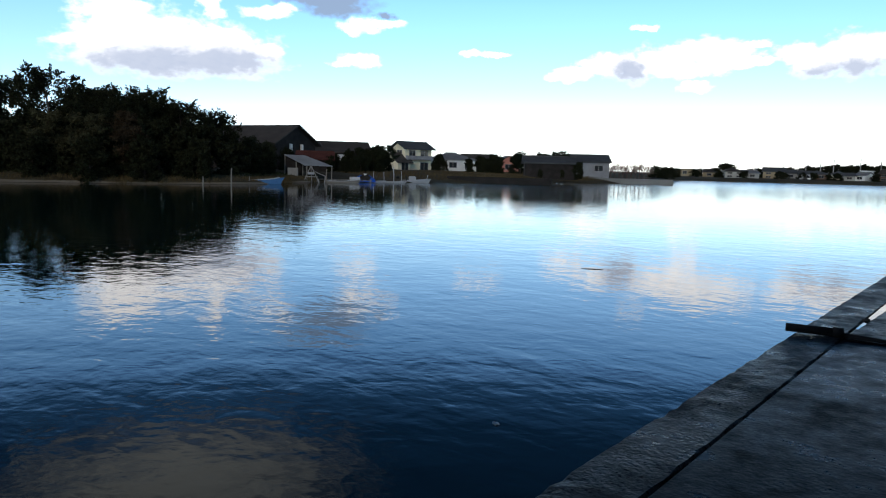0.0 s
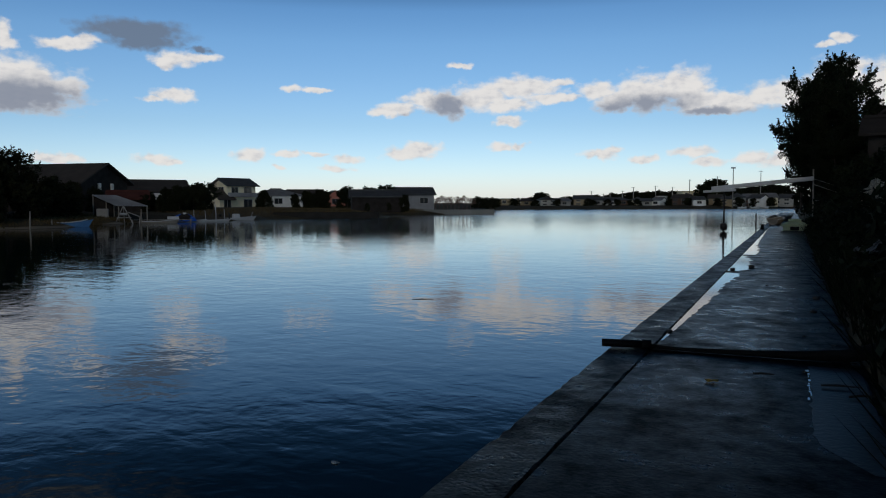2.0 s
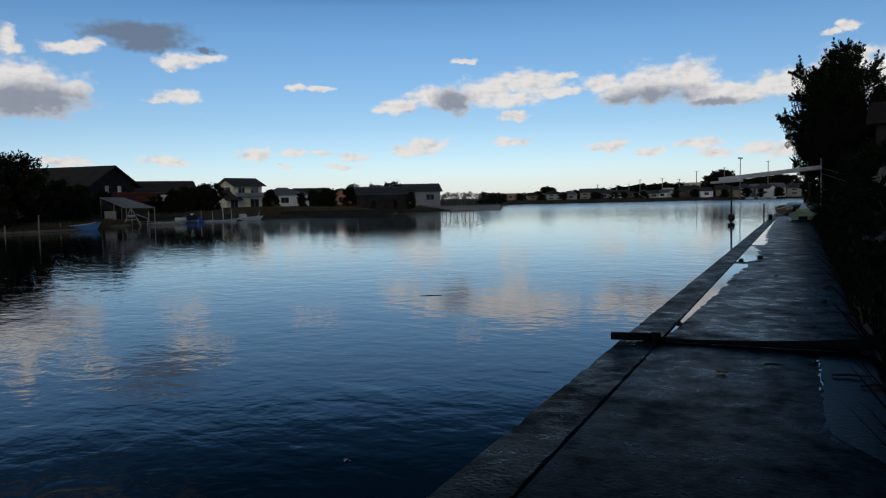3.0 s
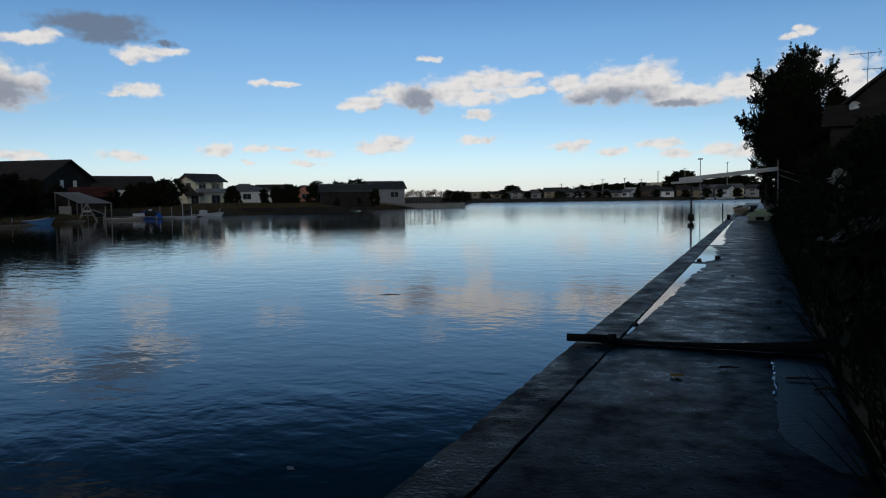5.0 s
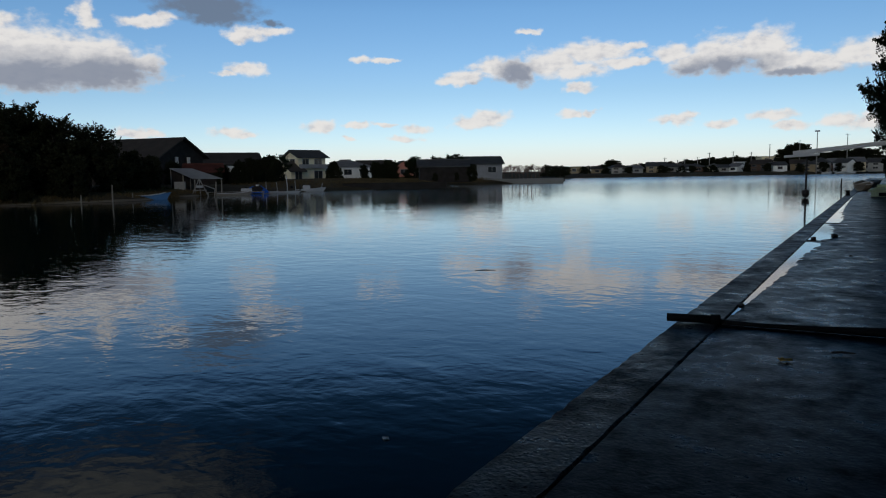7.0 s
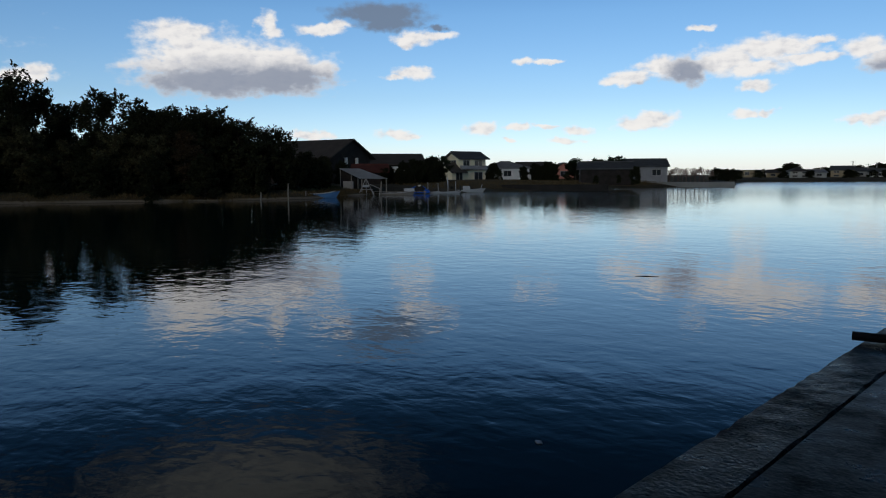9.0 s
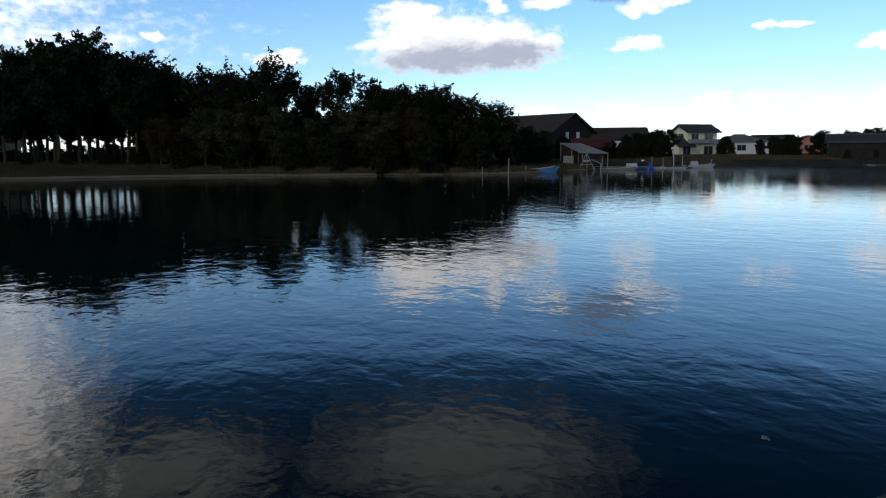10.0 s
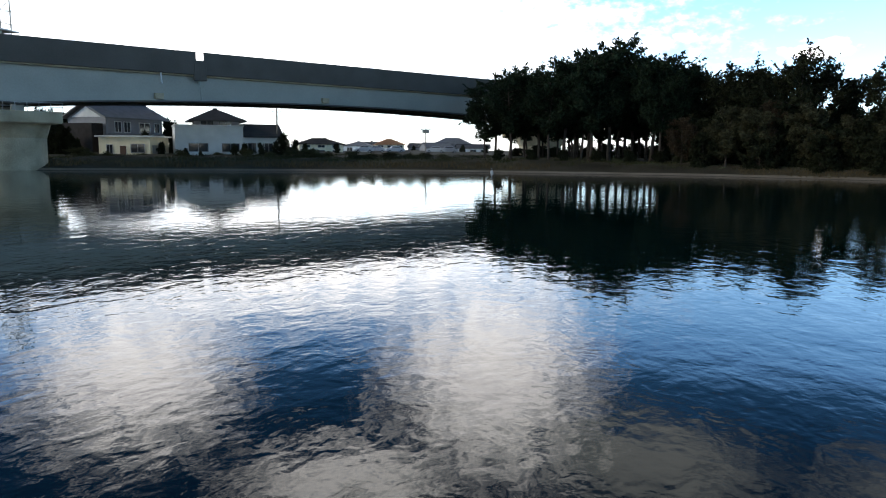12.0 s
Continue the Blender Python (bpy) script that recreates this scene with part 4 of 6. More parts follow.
def grass(name, spots, height, mat, label, seed, lean=0.25, width=0.03):
    """Blades that stand on given spots; one object."""
    rng = np.random.default_rng(seed)
    spots = np.array(spots)
    n = len(spots)
    h = height * (0.5 + 0.8 * rng.random(n))
    a = rng.random(n) * 2 * math.pi
    off = np.stack([np.cos(a), np.sin(a), 0 * a], 1)
    tip = spots + np.stack([rng.normal(size=n) * lean * h, rng.normal(size=n) * lean * h, h], 1)
    v = np.stack([spots - off * width, spots + off * width, tip], 1).reshape(-1, 3)
    ob = mesh_object(name, v, np.arange(3 * n).reshape(-1, 3), mat)
    return tagged(ob, label, "grass", kind="stuff")


def bank_spots(y0, y1, off0, off1, n, seed):
    """Places on the far bank between two headings' rows of the shore."""
    rng = np.random.default_rng(seed)
    ys = y0 + (y1 - y0) * rng.random(n)
    row = [p for p in SHORE if p[0] < -50 and p[1] < 240]
    xs = np.interp(ys, [p[1] for p in row], [p[0] for p in row])
    o = off0 + (off1 - off0) * rng.random(n)
    z = np.interp(o, [0, 0.5, 1.4, 3.2, 6.5, 12, 25, 60], [0, 0.2, 0.42, 0.8, 1.1, 1.2, 1.35, 1.6])
    return np.stack([xs - o, ys, z - 0.12], 1)


grass("bank_grass", bank_spots(-70, 60, 2.2, 9, 22000, 1), 0.3, M_GRASS, "rough green grass on the far bank", 2, 0.6, width=0.05)
grass("meadow_grass", bank_spots(-80, 10, 8, 40, 24000, 3), 0.36, M_GRASS, "green and straw meadow behind the far bank", 4, 0.6, width=0.07)
grass("dry_reeds", bank_spots(72, 135, 1.0, 26, 24000, 5), 0.42, M_GRASS_DRY, "dry brown grass on the bank before the houses", 6, 0.55, width=0.06)
grass("shore_reeds", bank_spots(18, 62, 0.2, 2.2, 7000, 7), 0.4, M_GRASS_DRY, "dry reeds at the foot of the trees", 8, 0.5, width=0.04)
grass("straw_strip", bank_spots(-75, 0, 1.0, 3.5, 7000, 9), 0.4, M_GRASS_DRY, "straw-coloured grass along the shore", 10, width=0.05)

# ---- bridge ----
BX, BY = -66.8, -52.7
bridge = thing("bridge", pose(BX, BY, 0, 0, 0, 138.0), "long grey road bridge with dark parapet on concrete piers", "bridge")
# local x runs along the deck away over the far bank, the near side has negative y


def girder_bottom(s):
    f = (s % 76.0) / 76.0
    return 6.35 + 1.35 * math.sin(math.pi * f) ** 0.7


def bridge_girder(y0, y1):
    v, f = [], []
    ss = [-152 + 4 * k for k in range(96)]
    for s in ss:
        b = girder_bottom(s)
        for y, z in ((y0, b), (y1, b), (y1, 10.0), (y0, 10.0)):
            v.append((s, y, z))
    for k in range(len(ss) - 1):
        for i in range(4):
            j = (i + 1) % 4
            f.append((4 * k + i, 4 * k + j, 4 * k + 4 + j, 4 * k + 4 + i))
    part_ob = mesh_object("girder", v, f, M_GIRDER, bridge)
    bm = bmesh.new()
    for a, b in zip(ss, ss[1:]):
        za, zb = girder_bottom(a), girder_bottom(b)
        q = [bm.verts.new(p) for p in ((a, y0 - 0.3, za - 0.16), (b, y0 - 0.3, zb - 0.16), (b, y1 + 0.3, zb - 0.16), (a, y1 + 0.3, za - 0.16), (a, y0 - 0.3, za), (b, y0 - 0.3, zb), (b, y1 + 0.3, zb), (a, y1 + 0.3, za))]
        for fc in ((0, 1, 2, 3), (4, 5, 6, 7), (0, 1, 5, 4), (2, 3, 7, 6)):
            bm.faces.new([q[i] for i in fc])
    part("flange", bm, M_BRIDGE_WALL, bridge, "dark lower flange")
    return part_ob


NEAR_Y = 5.0
bridge_girder(2.6, 4.3)
bridge_girder(-4.3, -2.6)
part("deck", box((-152, -4.8, 9.9), (228, 4.8, 10.35)), M_PIER, bridge)
for y in (NEAR_Y - 0.02, -NEAR_Y + 0.02):
    for a, b in ((-152, -80), (-79.9, -5.0), (-4.93, 16.85), (17.75, 75), (75.06, 150), (150.06, 228)):
        part("parapet", box((a, y - 0.14, 10.05), (b, y + 0.14, 12.45), 0.03), M_BRIDGE_WALL, bridge)
    part("parapet_plate", box((16.6, y - 0.2, 9.45), (17.95, y + 0.17, 11.55), 0.03), M_BRIDGE_WALL, bridge)
    part("drain_pipe", tube([(17.2, y + 0.1, 9.5), (17.2, y - 0.3, 8.6), (17.2, y - 0.4, 7.4)], 0.09, 8), M_GIRDER, bridge)
    part("light_pipe", tube([(13.1, y, 10.1), (13.1, y - 0.2, 8.9)], 0.09, 8), M_WHITEWALL, bridge)
    for s in (13.0, 33.0):
        part("bearing_box", box((s - 0.45, 3.6 if y > 0 else -4.7, girder_bottom(s) + 0.15), (s + 0.45, 4.7 if y > 0 else -3.6, girder_bottom(s) + 0.75), 0.04), M_PIER, bridge)
for s in (-76.0, 0.0, 76.0, 152.0):
    bm = bmesh.new()
    for z0, z1, rx, ry in ((-2.0, 4.55, 3.0, 3.8),):
        lo = [bm.verts.new((s + rx * math.cos(a), ry * math.sin(a), z0)) for a in (2 * math.pi * k / 28 for k in range(28))]
        hi = [bm.verts.new((s + rx * math.cos(a), ry * math.sin(a), z1)) for a in (2 * math.pi * k / 28 for k in range(28))]
        for k in range(28):
            bm.faces.new((lo[k], lo[(k + 1) % 28], hi[(k + 1) % 28], hi[k]))
        bm.faces.new(hi)
    part("pier", bm, M_PIER, bridge, smooth=True)
    part("pier_cap", box((s - 3.5, -5.4, 4.45), (s + 3.5, 5.4, 5.6), 0.12), M_PIER, bridge)
    bm = bmesh.new()
    for k in range(28):
        a = 2 * math.pi * k / 28
        bm.verts.new((s + 3.02 * math.cos(a), 3.82 * math.sin(a), 3.1))
        bm.verts.new((s + 3.4 * math.cos(a), 4.9 * math.sin(a), 4.5))
    bm.verts.ensure_lookup_table()
    for k in range(28):
        bm.faces.new([bm.verts[i] for i in (2 * k, (2 * k + 2) % 56, (2 * k + 3) % 56, 2 * k + 1)])
    part("flared_head", bm, M_PIER, bridge, smooth=True)
    for y in (3.4, -3.4):
        part("bearing", box((s - 0.5, y - 0.5, 5.58), (s + 0.5, y + 0.5, 6.5)), M_GIRDER, bridge)
    rail = bmesh.new()
    for k in range(8):
        add_tube(rail, [(s - 3.5 + 7.0 * k / 7, -5.3, 5.55), (s - 3.5 + 7.0 * k / 7, -5.3, 6.4)], 0.03, 5)
    for z in (6.0, 6.4):
        add_tube(rail, [(s - 3.6, -5.3, z), (s + 3.6, -5.3, z)], 0.03, 5)
    part("railing", rail, M_STEEL, bridge)

mast = thing("lattice_mast", pose(*at(128.6, 92, 0)), "white steel lattice mast beyond the bridge", "mast")
bm = bmesh.new()
for sx in (-0.9, 0.9):
    for sy in (-0.9, 0.9):
        add_tube(bm, [(sx, sy, 1.0), (sx * 0.8, sy * 0.8, 20)], 0.07, 6)
for k in range(14):
    z = 1.5 + k * 1.35
    for a, b in (((-0.85, -0.85), (0.85, -0.85)), ((-0.85, 0.85), (0.85, 0.85)), ((-0.85, -0.85), (-0.85, 0.85)), ((0.85, -0.85), (0.85, 0.85))):
        add_tube(bm, [(*a, z), (*b, z)], 0.04, 5)
        add_tube(bm, [(*a, z), (*b, z + 1.35)], 0.03, 5)
part("lattice", bm, M_GIRDER, mast)
part("platform", box((-1.3, -1.3, 14.2), (1.3, 1.3, 14.35), 0.02), M_STEEL, mast)

# ---- far bank: houses beyond the bridge ----
hb = thing("house", pose(*at(121.9, 112, 0), 0, 0, 121.9 + 42), "two-storey grey house with a white gable and tile roof", "house", "houses on the far bank")
volume(hb, 0.0, 0.0, 9.6, 7, 0.8, 6.2, 8.0, "gx", M_GREYWALL, M_ROOF_BLUE, 0.7, [("front", -2.9, 5.0, 1.0, 1.3), ("front", -1.4, 5.0, 1.0, 1.3), ("front", 1.6, 5.0, 1.8, 1.2), ("front", 3.8, 5.0, 0.9, 1.2), ("left", 0.6, 4.6, 1.4, 1.0)], M_WHITEWALL)
bm = bmesh.new()
tri = [bm.verts.new((x, y, z)) for x in (-4.9, -4.8) for y, z in ((-2.6, 6.25), (2.6, 6.25), (0.0, 7.6))]
for f in ((0, 1, 2), (3, 5, 4), (0, 3, 4, 1), (1, 4, 5, 2), (2, 5, 3, 0)):
    bm.faces.new([tri[i] for i in f])
part("gable_panel", bm, M_WHITEWALL, hb, "white rendered gable")
part("lean_to", box((-6.6, -3.0, 0.8), (-4.82, 2.4, 5.4), 0.05), M_DARKWOOD, hb, "dark boarded lean-to")
part("canopy", box((-4.6, -4.2, 4.0), (4.6, -3.52, 4.14), 0.02), M_ROOF_BLUE, hb, "narrow tiled canopy")
annex = thing("outbuilding", pose(*at(121.4, 101, 0), 0, 0, 121.4 - 26), "low cream outbuilding with a flat pale roof", "outbuilding", "houses on the far bank")
volume(annex, 0, 2.6, 6.6, 5.4, 0.7, 3.6, 3.62, "flat", M_CREAM, M_WHITEWALL, 0.35, [("front", 1.7, 2.2, 1.7, 1.0), ("front", -1.9, 2.1, 0.7, 1.0), ("right", 0.2, 2.3, 1.4, 1.0)])
part("door", box((-0.6, -0.14, 0.8), (0.2, -0.06, 2.5), 0.02), M_BROWNWALL, annex, "brown door")
part("shutter", box((3.3, 0.4, 0.8), (3.38, 2.2, 2.6), 0.02), M_GREYWHITE, annex, "grey roller shutter")
hc = thing("house", pose(*at(114.6, 104, 0), 0, 0, 114.6 + 6), "white rendered house with hipped tile roof over the upper storey", "house", "houses on the far bank")
volume(hc, -2.2, 0, 8.4, 7, 0.7, 5.1, 5.2, "flat", M_WHITEWALL, M_WHITEWALL, 0.12, [("front", -1.4, 2.4, 2.3, 1.0), ("front", 2.6, 2.4, 2.1, 1.0)])
volume(hc, -1.0, 1.2, 5.6, 5, 5.2, 6.0, 7.3, "hip", M_GREYWALL, M_ROOF_DARK, 0.9, [("front", -1.3, 5.6, 1.6, 0.6), ("front", 1.0, 5.6, 1.6, 0.6)])
volume(hc, 4.4, 1.6, 5.2, 6, 0.7, 3.9, 5.3, "gx", M_WHITEWALL, M_ROOF_DARK, 0.6, [("front", -1.0, 2.4, 1.0, 1.2), ("front", 1.2, 2.4, 1.0, 1.2)])


def utility_pole(az, d, top, label, arms=2, r=0.14, base=1.0, group="utility poles", turn=0.0):
    root = thing("utility_pole", pose(*at(az, d, base), 0, 0, az + turn), label, "utility pole", group)
    h = top - base
    part("post", tube([(0, 0, -0.5), (0, 0, h * 0.5), (0.02, 0, h)], [r, r * 0.85, r * 0.65], 8), M_POST, root, smooth=True)
    for k in range(arms):
        z = h - 0.35 - 0.9 * k
        part("cross_arm", box((-0.85 + 0.2 * k, -0.05, z - 0.05), (0.85 - 0.2 * k, 0.05, z + 0.05), 0.01), M_STEEL, root)
        for x in (-0.7, 0.0, 0.7):
            part("insulator", tube([(x * (1 - 0.2 * k), 0, z + 0.04), (x * (1 - 0.2 * k), 0, z + 0.2)], [0.06, 0.04], 6), M_WHITEWALL, root)
    return root


utility_pole(110.8, 104, up(3.5, 104), "grey concrete utility pole beside the white house")
lamp = utility_pole(99.6, 120, up(1.8, 120), "slim grey floodlight pole in the meadow", 1, 0.11)
part("floodlight", box((-0.55, -0.25, up(1.8, 120) - 1.9), (0.55, 0.1, up(1.8, 120) - 1.35), 0.04), M_STEEL, lamp)

rng_far = np.random.default_rng(77)


def far_house(az, d, w, top, style, wall, roof, label, turn=0.0, base=1.2, storeys=1, deep=7.0, group="far houses", glazed=True):
    root = thing("house", pose(*at(az, d, 0), 0, 0, az + turn), label, "house", group)
    eave = base + (top - base) * (0.66 if style != "flat" else 0.95)
    wins = []
    n = max(1, int(w / 3))
    for s in range(storeys if glazed else 0):
        z = base + (eave - base) * ((s + 0.58) / storeys)
        for k in range(n):
            wins.append(("front", (k + 0.5) * w / n - w / 2, z, min(1.6, w / n * 0.55), min(1.1, (eave - base) / storeys * 0.42)))
    volume(root, 0, deep / 2, w, deep, base - 0.6, eave, top, style, wall, roof, 0.45, wins)
    return root


for az, d, w, el, st, wl, rf, lab, turn in (
    (107.6, 190, 11, 0.85, "hip", M_CREAM, M_ROOF_BROWN, "far cream house with brown hipped roof", 10),
    (105.0, 230, 8, 0.66, "hip", M_WHITEWALL, M_ROOF_BLUE, "far white house with blue-grey roof", -15),
    (103.4, 260, 9, 0.62, "gx", M_WHITEWALL, M_ROOF_DARK, "far white house with dark gable roof", 12),
    (102.4, 235, 9, 0.86, "hip", M_CREAM, M_ROOF_ORANGE, "far cream house with orange tile roof", 5),
    (99.9, 250, 10, 0.55, "gx", M_GREYWALL, M_ROOF_DARK, "far grey house with dark roof", -10),
    (98.6, 225, 8, 0.6, "gx", M_GREYWALL, M_ROOF_BLUE, "far grey house with blue roof", 20),
    (97.6, 240, 12, 0.98, "hip", M_GREYWALL, M_ROOF_BLUE, "far grey two-storey house with blue-grey roof", 0),
    (96.0, 210, 9, 0.5, "gx", M_WHITEWALL, M_ROOF_DARK, "far white bungalow beyond the meadow", 0),
    (112.2, 150, 8, 1.3, "gx", M_GREYWALL, M_ROOF_BROWN, "far grey house behind the white house", 0)):
    far_house(az, d, w, up(el, d), st, wl, rf, lab, turn, storeys=2 if el > 0.8 else 1)
for k, (az, el, d) in enumerate([(106.4, 0.55, 150), (109.5, 0.75, 108), (110.3, 1.3, 103), (108.8, 0.5, 112), (103.8, 0.75, 300), (101.6, 0.55, 290), (105.9, 0.5, 280), (118.4, 2.1, 116), (117.3, 0.1, 99), (113.9, 0.4, 98), (112.0, 0.5, 98), (113.2, 0.5, 98), (119.0, 0.5, 100), (125.2, 1.5, 106), (124.4, 0.7, 99), (126.1, 1.25, 98), (125.5, 1.15, 97), (124.9, 1.0, 97), (126.2, 2.5, 125), (125.2, 2.3, 126), (120.0, 1.3, 104), (126.5, 2.6, 118), (116.3, -0.1, 98), (110.9, 0.7, 98), (100.6, 0.4, 230), (96.8, 0.5, 200), (95.0, 0.5, 190)]):
    plant(bushes, k, az, d, up(el, d), 0.7, 0.7, "bushes round the far houses", "dark garden shrub beside the houses")

scrub = [tree("scrub", 460 + k, "bush", M_GRASS, "low green scrub along the far bank", "bush", count=4200, size=0.3) for k in range(2)]
for k, (az, el, d) in enumerate([(98.2, -0.25, 88), (99.6, -0.1, 90), (101.0, -0.2, 89), (102.4, -0.05, 90), (103.8, -0.2, 89), (105.2, 0.0, 90), (106.8, -0.15, 89), (108.2, 0.15, 90), (109.6, 0.1, 91), (111.2, -0.1, 92), (113.0, 0.05, 94), (115.0, -0.2, 94), (117.6, -0.1, 95), (120.2, -0.3, 95), (122.4, -0.25, 96), (124.2, 0.1, 96)]):
    plant(scrub, k, az, d, up(el, d), 0.55, 2.6, "scrub along the far bank")

# ---- far bank: barn, sheds and boats ----
barn = thing("barn", pose(*at(51.0, 112, 0), 0, 0, 51.0 + 50), "large dark weathered barn with a gable roof", "barn")
volume(barn, -1.2, 3.0, 9.0, 13.5, 0.6, 5.0, 7.55, "gy", M_DARKWOOD, M_ROOF_BROWN, 0.7)
for u in (-1.2, 1.25):
    part("post", box((-1.2 + u - 0.22, -3.98, 3.1), (-1.2 + u + 0.22, -3.72, 5.0), 0.02), M_WHITEWALL, barn, "white post on the gable")
part("door", box((-3.9, -3.86, 0.8), (-0.1, -3.72, 3.0), 0.02), M_ROOF_BROWN, barn, "dark sliding door")
store = thing("storehouse", pose(*at(46.6, 128, 0), 0, 0, 46.6 + 6), "low dark storehouse with a long brown roof", "storehouse")
volume(store, 0, 3, 9.6, 8, 0.8, 4.3, 5.95, "gx", M_DARKWOOD, M_ROOF_BROWN, 0.6)
part("shutter", box((-1.9, -1.12, 3.0), (1.7, -1.0, 4.0), 0.02), M_WHITEWALL, store, "white upper panel")
red = thing("lean_to_shed", pose(*at(48.6, 104, 0), 0, 0, 48.6), "small shed with a rusty red sheet roof", "shed")
volume(red, 0.3, 1.5, 4.6, 3.0, 0.6, 2.9, 3.75, "gx", M_DARKWOOD, M_RUST, 0.4)

shed = thing("boat_shed", pose(*at(49.0, 93, 0), 0, 0, 49.0 - 4), "open boat shed with a sloping pale sheet roof", "shed")
bm = bmesh.new()
A, B, C, D = Vector((-3.1, 1.6, 3.3)), Vector((-0.5, 1.6, 3.25)), Vector((3.2, -1.6, 1.95)), Vector((-0.2, -1.6, 2.0))
n, rows = 24, []
for k in range(n):
    rise = Vector((0, 0, 0.035 if k % 2 else 0.0))
    top = [A.lerp(B, k / n) + rise, A.lerp(B, (k + 1) / n) + rise, D.lerp(C, (k + 1) / n) + rise, D.lerp(C, k / n) + rise]
    rows.append(top)
q = [bm.verts.new(p) for t4 in rows for p in (t4[0], t4[1])] + [bm.verts.new(p) for t4 in rows for p in (t4[3], t4[2])]
m = 2 * n
for k in range(m - 1):
    bm.faces.new((q[k], q[k + 1], q[m + k + 1], q[m + k]))
bmesh.ops.solidify(bm, geom=bm.faces[:], thickness=0.05)
part("roof", bm, M_ROOF_PALE, shed, "pale blue-grey corrugated roof")
for x, y, z in ((-2.9, 1.5, 3.2), (-0.7, 1.5, 3.15), (0.0, -1.4, 1.98), (3.0, -1.4, 1.95), (-1.4, 0.1, 2.6)):
    part("post", tube([(x, y, -0.4), (x, y, z)], 0.07, 6), M_POLEWOOD, shed)
part("wall", box((-2.9, 1.62, 0.3), (-0.6, 1.72, 3.0)), M_DARKWOOD, shed)
part("cupboard", box((-2.4, -0.4, 0.5), (-1.2, 0.6, 1.7), 0.03), M_POST, shed)

tripod = thing("hoist", pose(*at(48.75, 90.5, 0.1), 0, 0, 48.75), "grey tripod boat hoist in the shallows", "hoist")
for a, b in (((-1.1, -0.5, -0.6), (0, 0, 1.95)), ((1.2, -0.5, -0.6), (0, 0, 1.95)), ((0.1, 1.1, -0.6), (0, 0, 1.95)), ((-0.7, -0.35, 0.6), (0.8, -0.35, 0.6)), ((0.5, -0.3, 1.2), (1.7, -0.3, 0.7)), ((1.7, -0.3, 0.7), (1.6, -0.3, -0.5))):
    part("leg", tube([a, b], 0.06, 6), M_POST, tripod)
part("winch", tube([(-0.35, -0.1, 1.0), (0.35, -0.1, 1.0)], 0.16, 10), M_STEEL, tripod)
jetty = thing("jetty", pose(*at(46.2, 93.5, 0), 0, 0, 46.2), "low weathered plank jetty on short posts", "jetty")
for k in range(22):
    part("plank", box((-3.4 + k * 0.31, -0.7, 0.34), (-3.4 + k * 0.31 + 0.27, 0.7, 0.4), 0.01), M_POLEWOOD, jetty)
for x in (-3.2, -1.2, 1.0, 3.2):
    part("post", tube([(x, -0.6, -1), (x, -0.6, 0.36)], 0.09, 6), M_POST, jetty)
    part("post", tube([(x, 0.6, -1), (x, 0.6, 0.36)], 0.09, 6), M_POST, jetty)
part("crate", box((0.6, -0.3, 0.4), (1.9, 0.3, 0.75), 0.02), M_BOATWHITE, jetty)
part("net_pile", tube([(2.0, 0, 0.5), (2.6, 0.1, 0.85), (3.1, 0, 0.5)], [0.35, 0.45, 0.3], 9), M_DARKWOOD, jetty)
part("bucket", tube([(2.55, -0.1, 0.85), (2.55, -0.1, 1.2)], [0.18, 0.22], 10), M_WHITEWALL, jetty)


def hull(length, beam, height, rake=0.5, n=16):
    """An open boat: curved shell with thickness, pointed at +x."""
    bm = bmesh.new()
    rows = []
    for inner in (0, 1):
        for i in range(n + 1):
            t = i / n
            x = -length / 2 + length * t
            wide = beam / 2 * (1 - max(0, (t - 0.45) / 0.55) ** 2.2) * (0.86 + 0.14 * min(1, t * 4))
            sheer = height * (1 + 0.45 * max(0, (t - 0.4) / 0.6) ** 2)
            w = max(0.01, wide - 0.05 * inner)
            low = 0.0 + 0.09 * inner
            fwd = rake * max(0, t - 0.7) / 0.3
            rows.append([bm.verts.new(p) for p in ((x + fwd, -w, sheer), (x + fwd * 0.4, -w * 0.82, sheer * 0.45 + low * 0.5), (x, -w * 0.4, low), (x, w * 0.4, low), (x + fwd * 0.4, w * 0.82, sheer * 0.45 + low * 0.5), (x + fwd, w, sheer))])
    for base in (0, n + 1):
        for i in range(n):
            for k in range(5):
                bm.faces.new((rows[base + i][k], rows[base + i + 1][k], rows[base + i + 1][k + 1], rows[base + i][k + 1]))
    for i in range(n):
        for k in (0, 5):
            bm.faces.new((rows[i][k], rows[i + 1][k], rows[n + 2 + i][k], rows[n + 1 + i][k]))
    bm.faces.new(rows[0])
    bm.faces.new(rows[n + 1])
    return bm


def boat(az, d, length, beam, height, turn, mat, label, z=-0.17, band=None):
    root = thing("boat", pose(*at(az, d, z), 0, 0, az + turn), label, "boat", "boats along the far bank")
    part("hull", hull(length, beam, height), mat, root)
    part("rail", add_tube(tube([(-length / 2, -beam * 0.44, height), (0, -beam / 2, height * 1.02), (length * 0.3, -beam * 0.42, height * 1.2), (length * 0.5, -0.04, height * 1.45)], 0.04, 6),
                          [(-length / 2, beam * 0.44, height), (0, beam / 2, height * 1.02), (length * 0.3, beam * 0.42, height * 1.2), (length * 0.5, 0.04, height * 1.45)], 0.04, 6), band or M_BOATWHITE, root)
    for x in (-length * 0.25, length * 0.1):
        part("seat", box((x - 0.12, -beam * 0.4, height * 0.62), (x + 0.12, beam * 0.4, height * 0.7), 0.01), M_POLEWOOD, root)
    return root


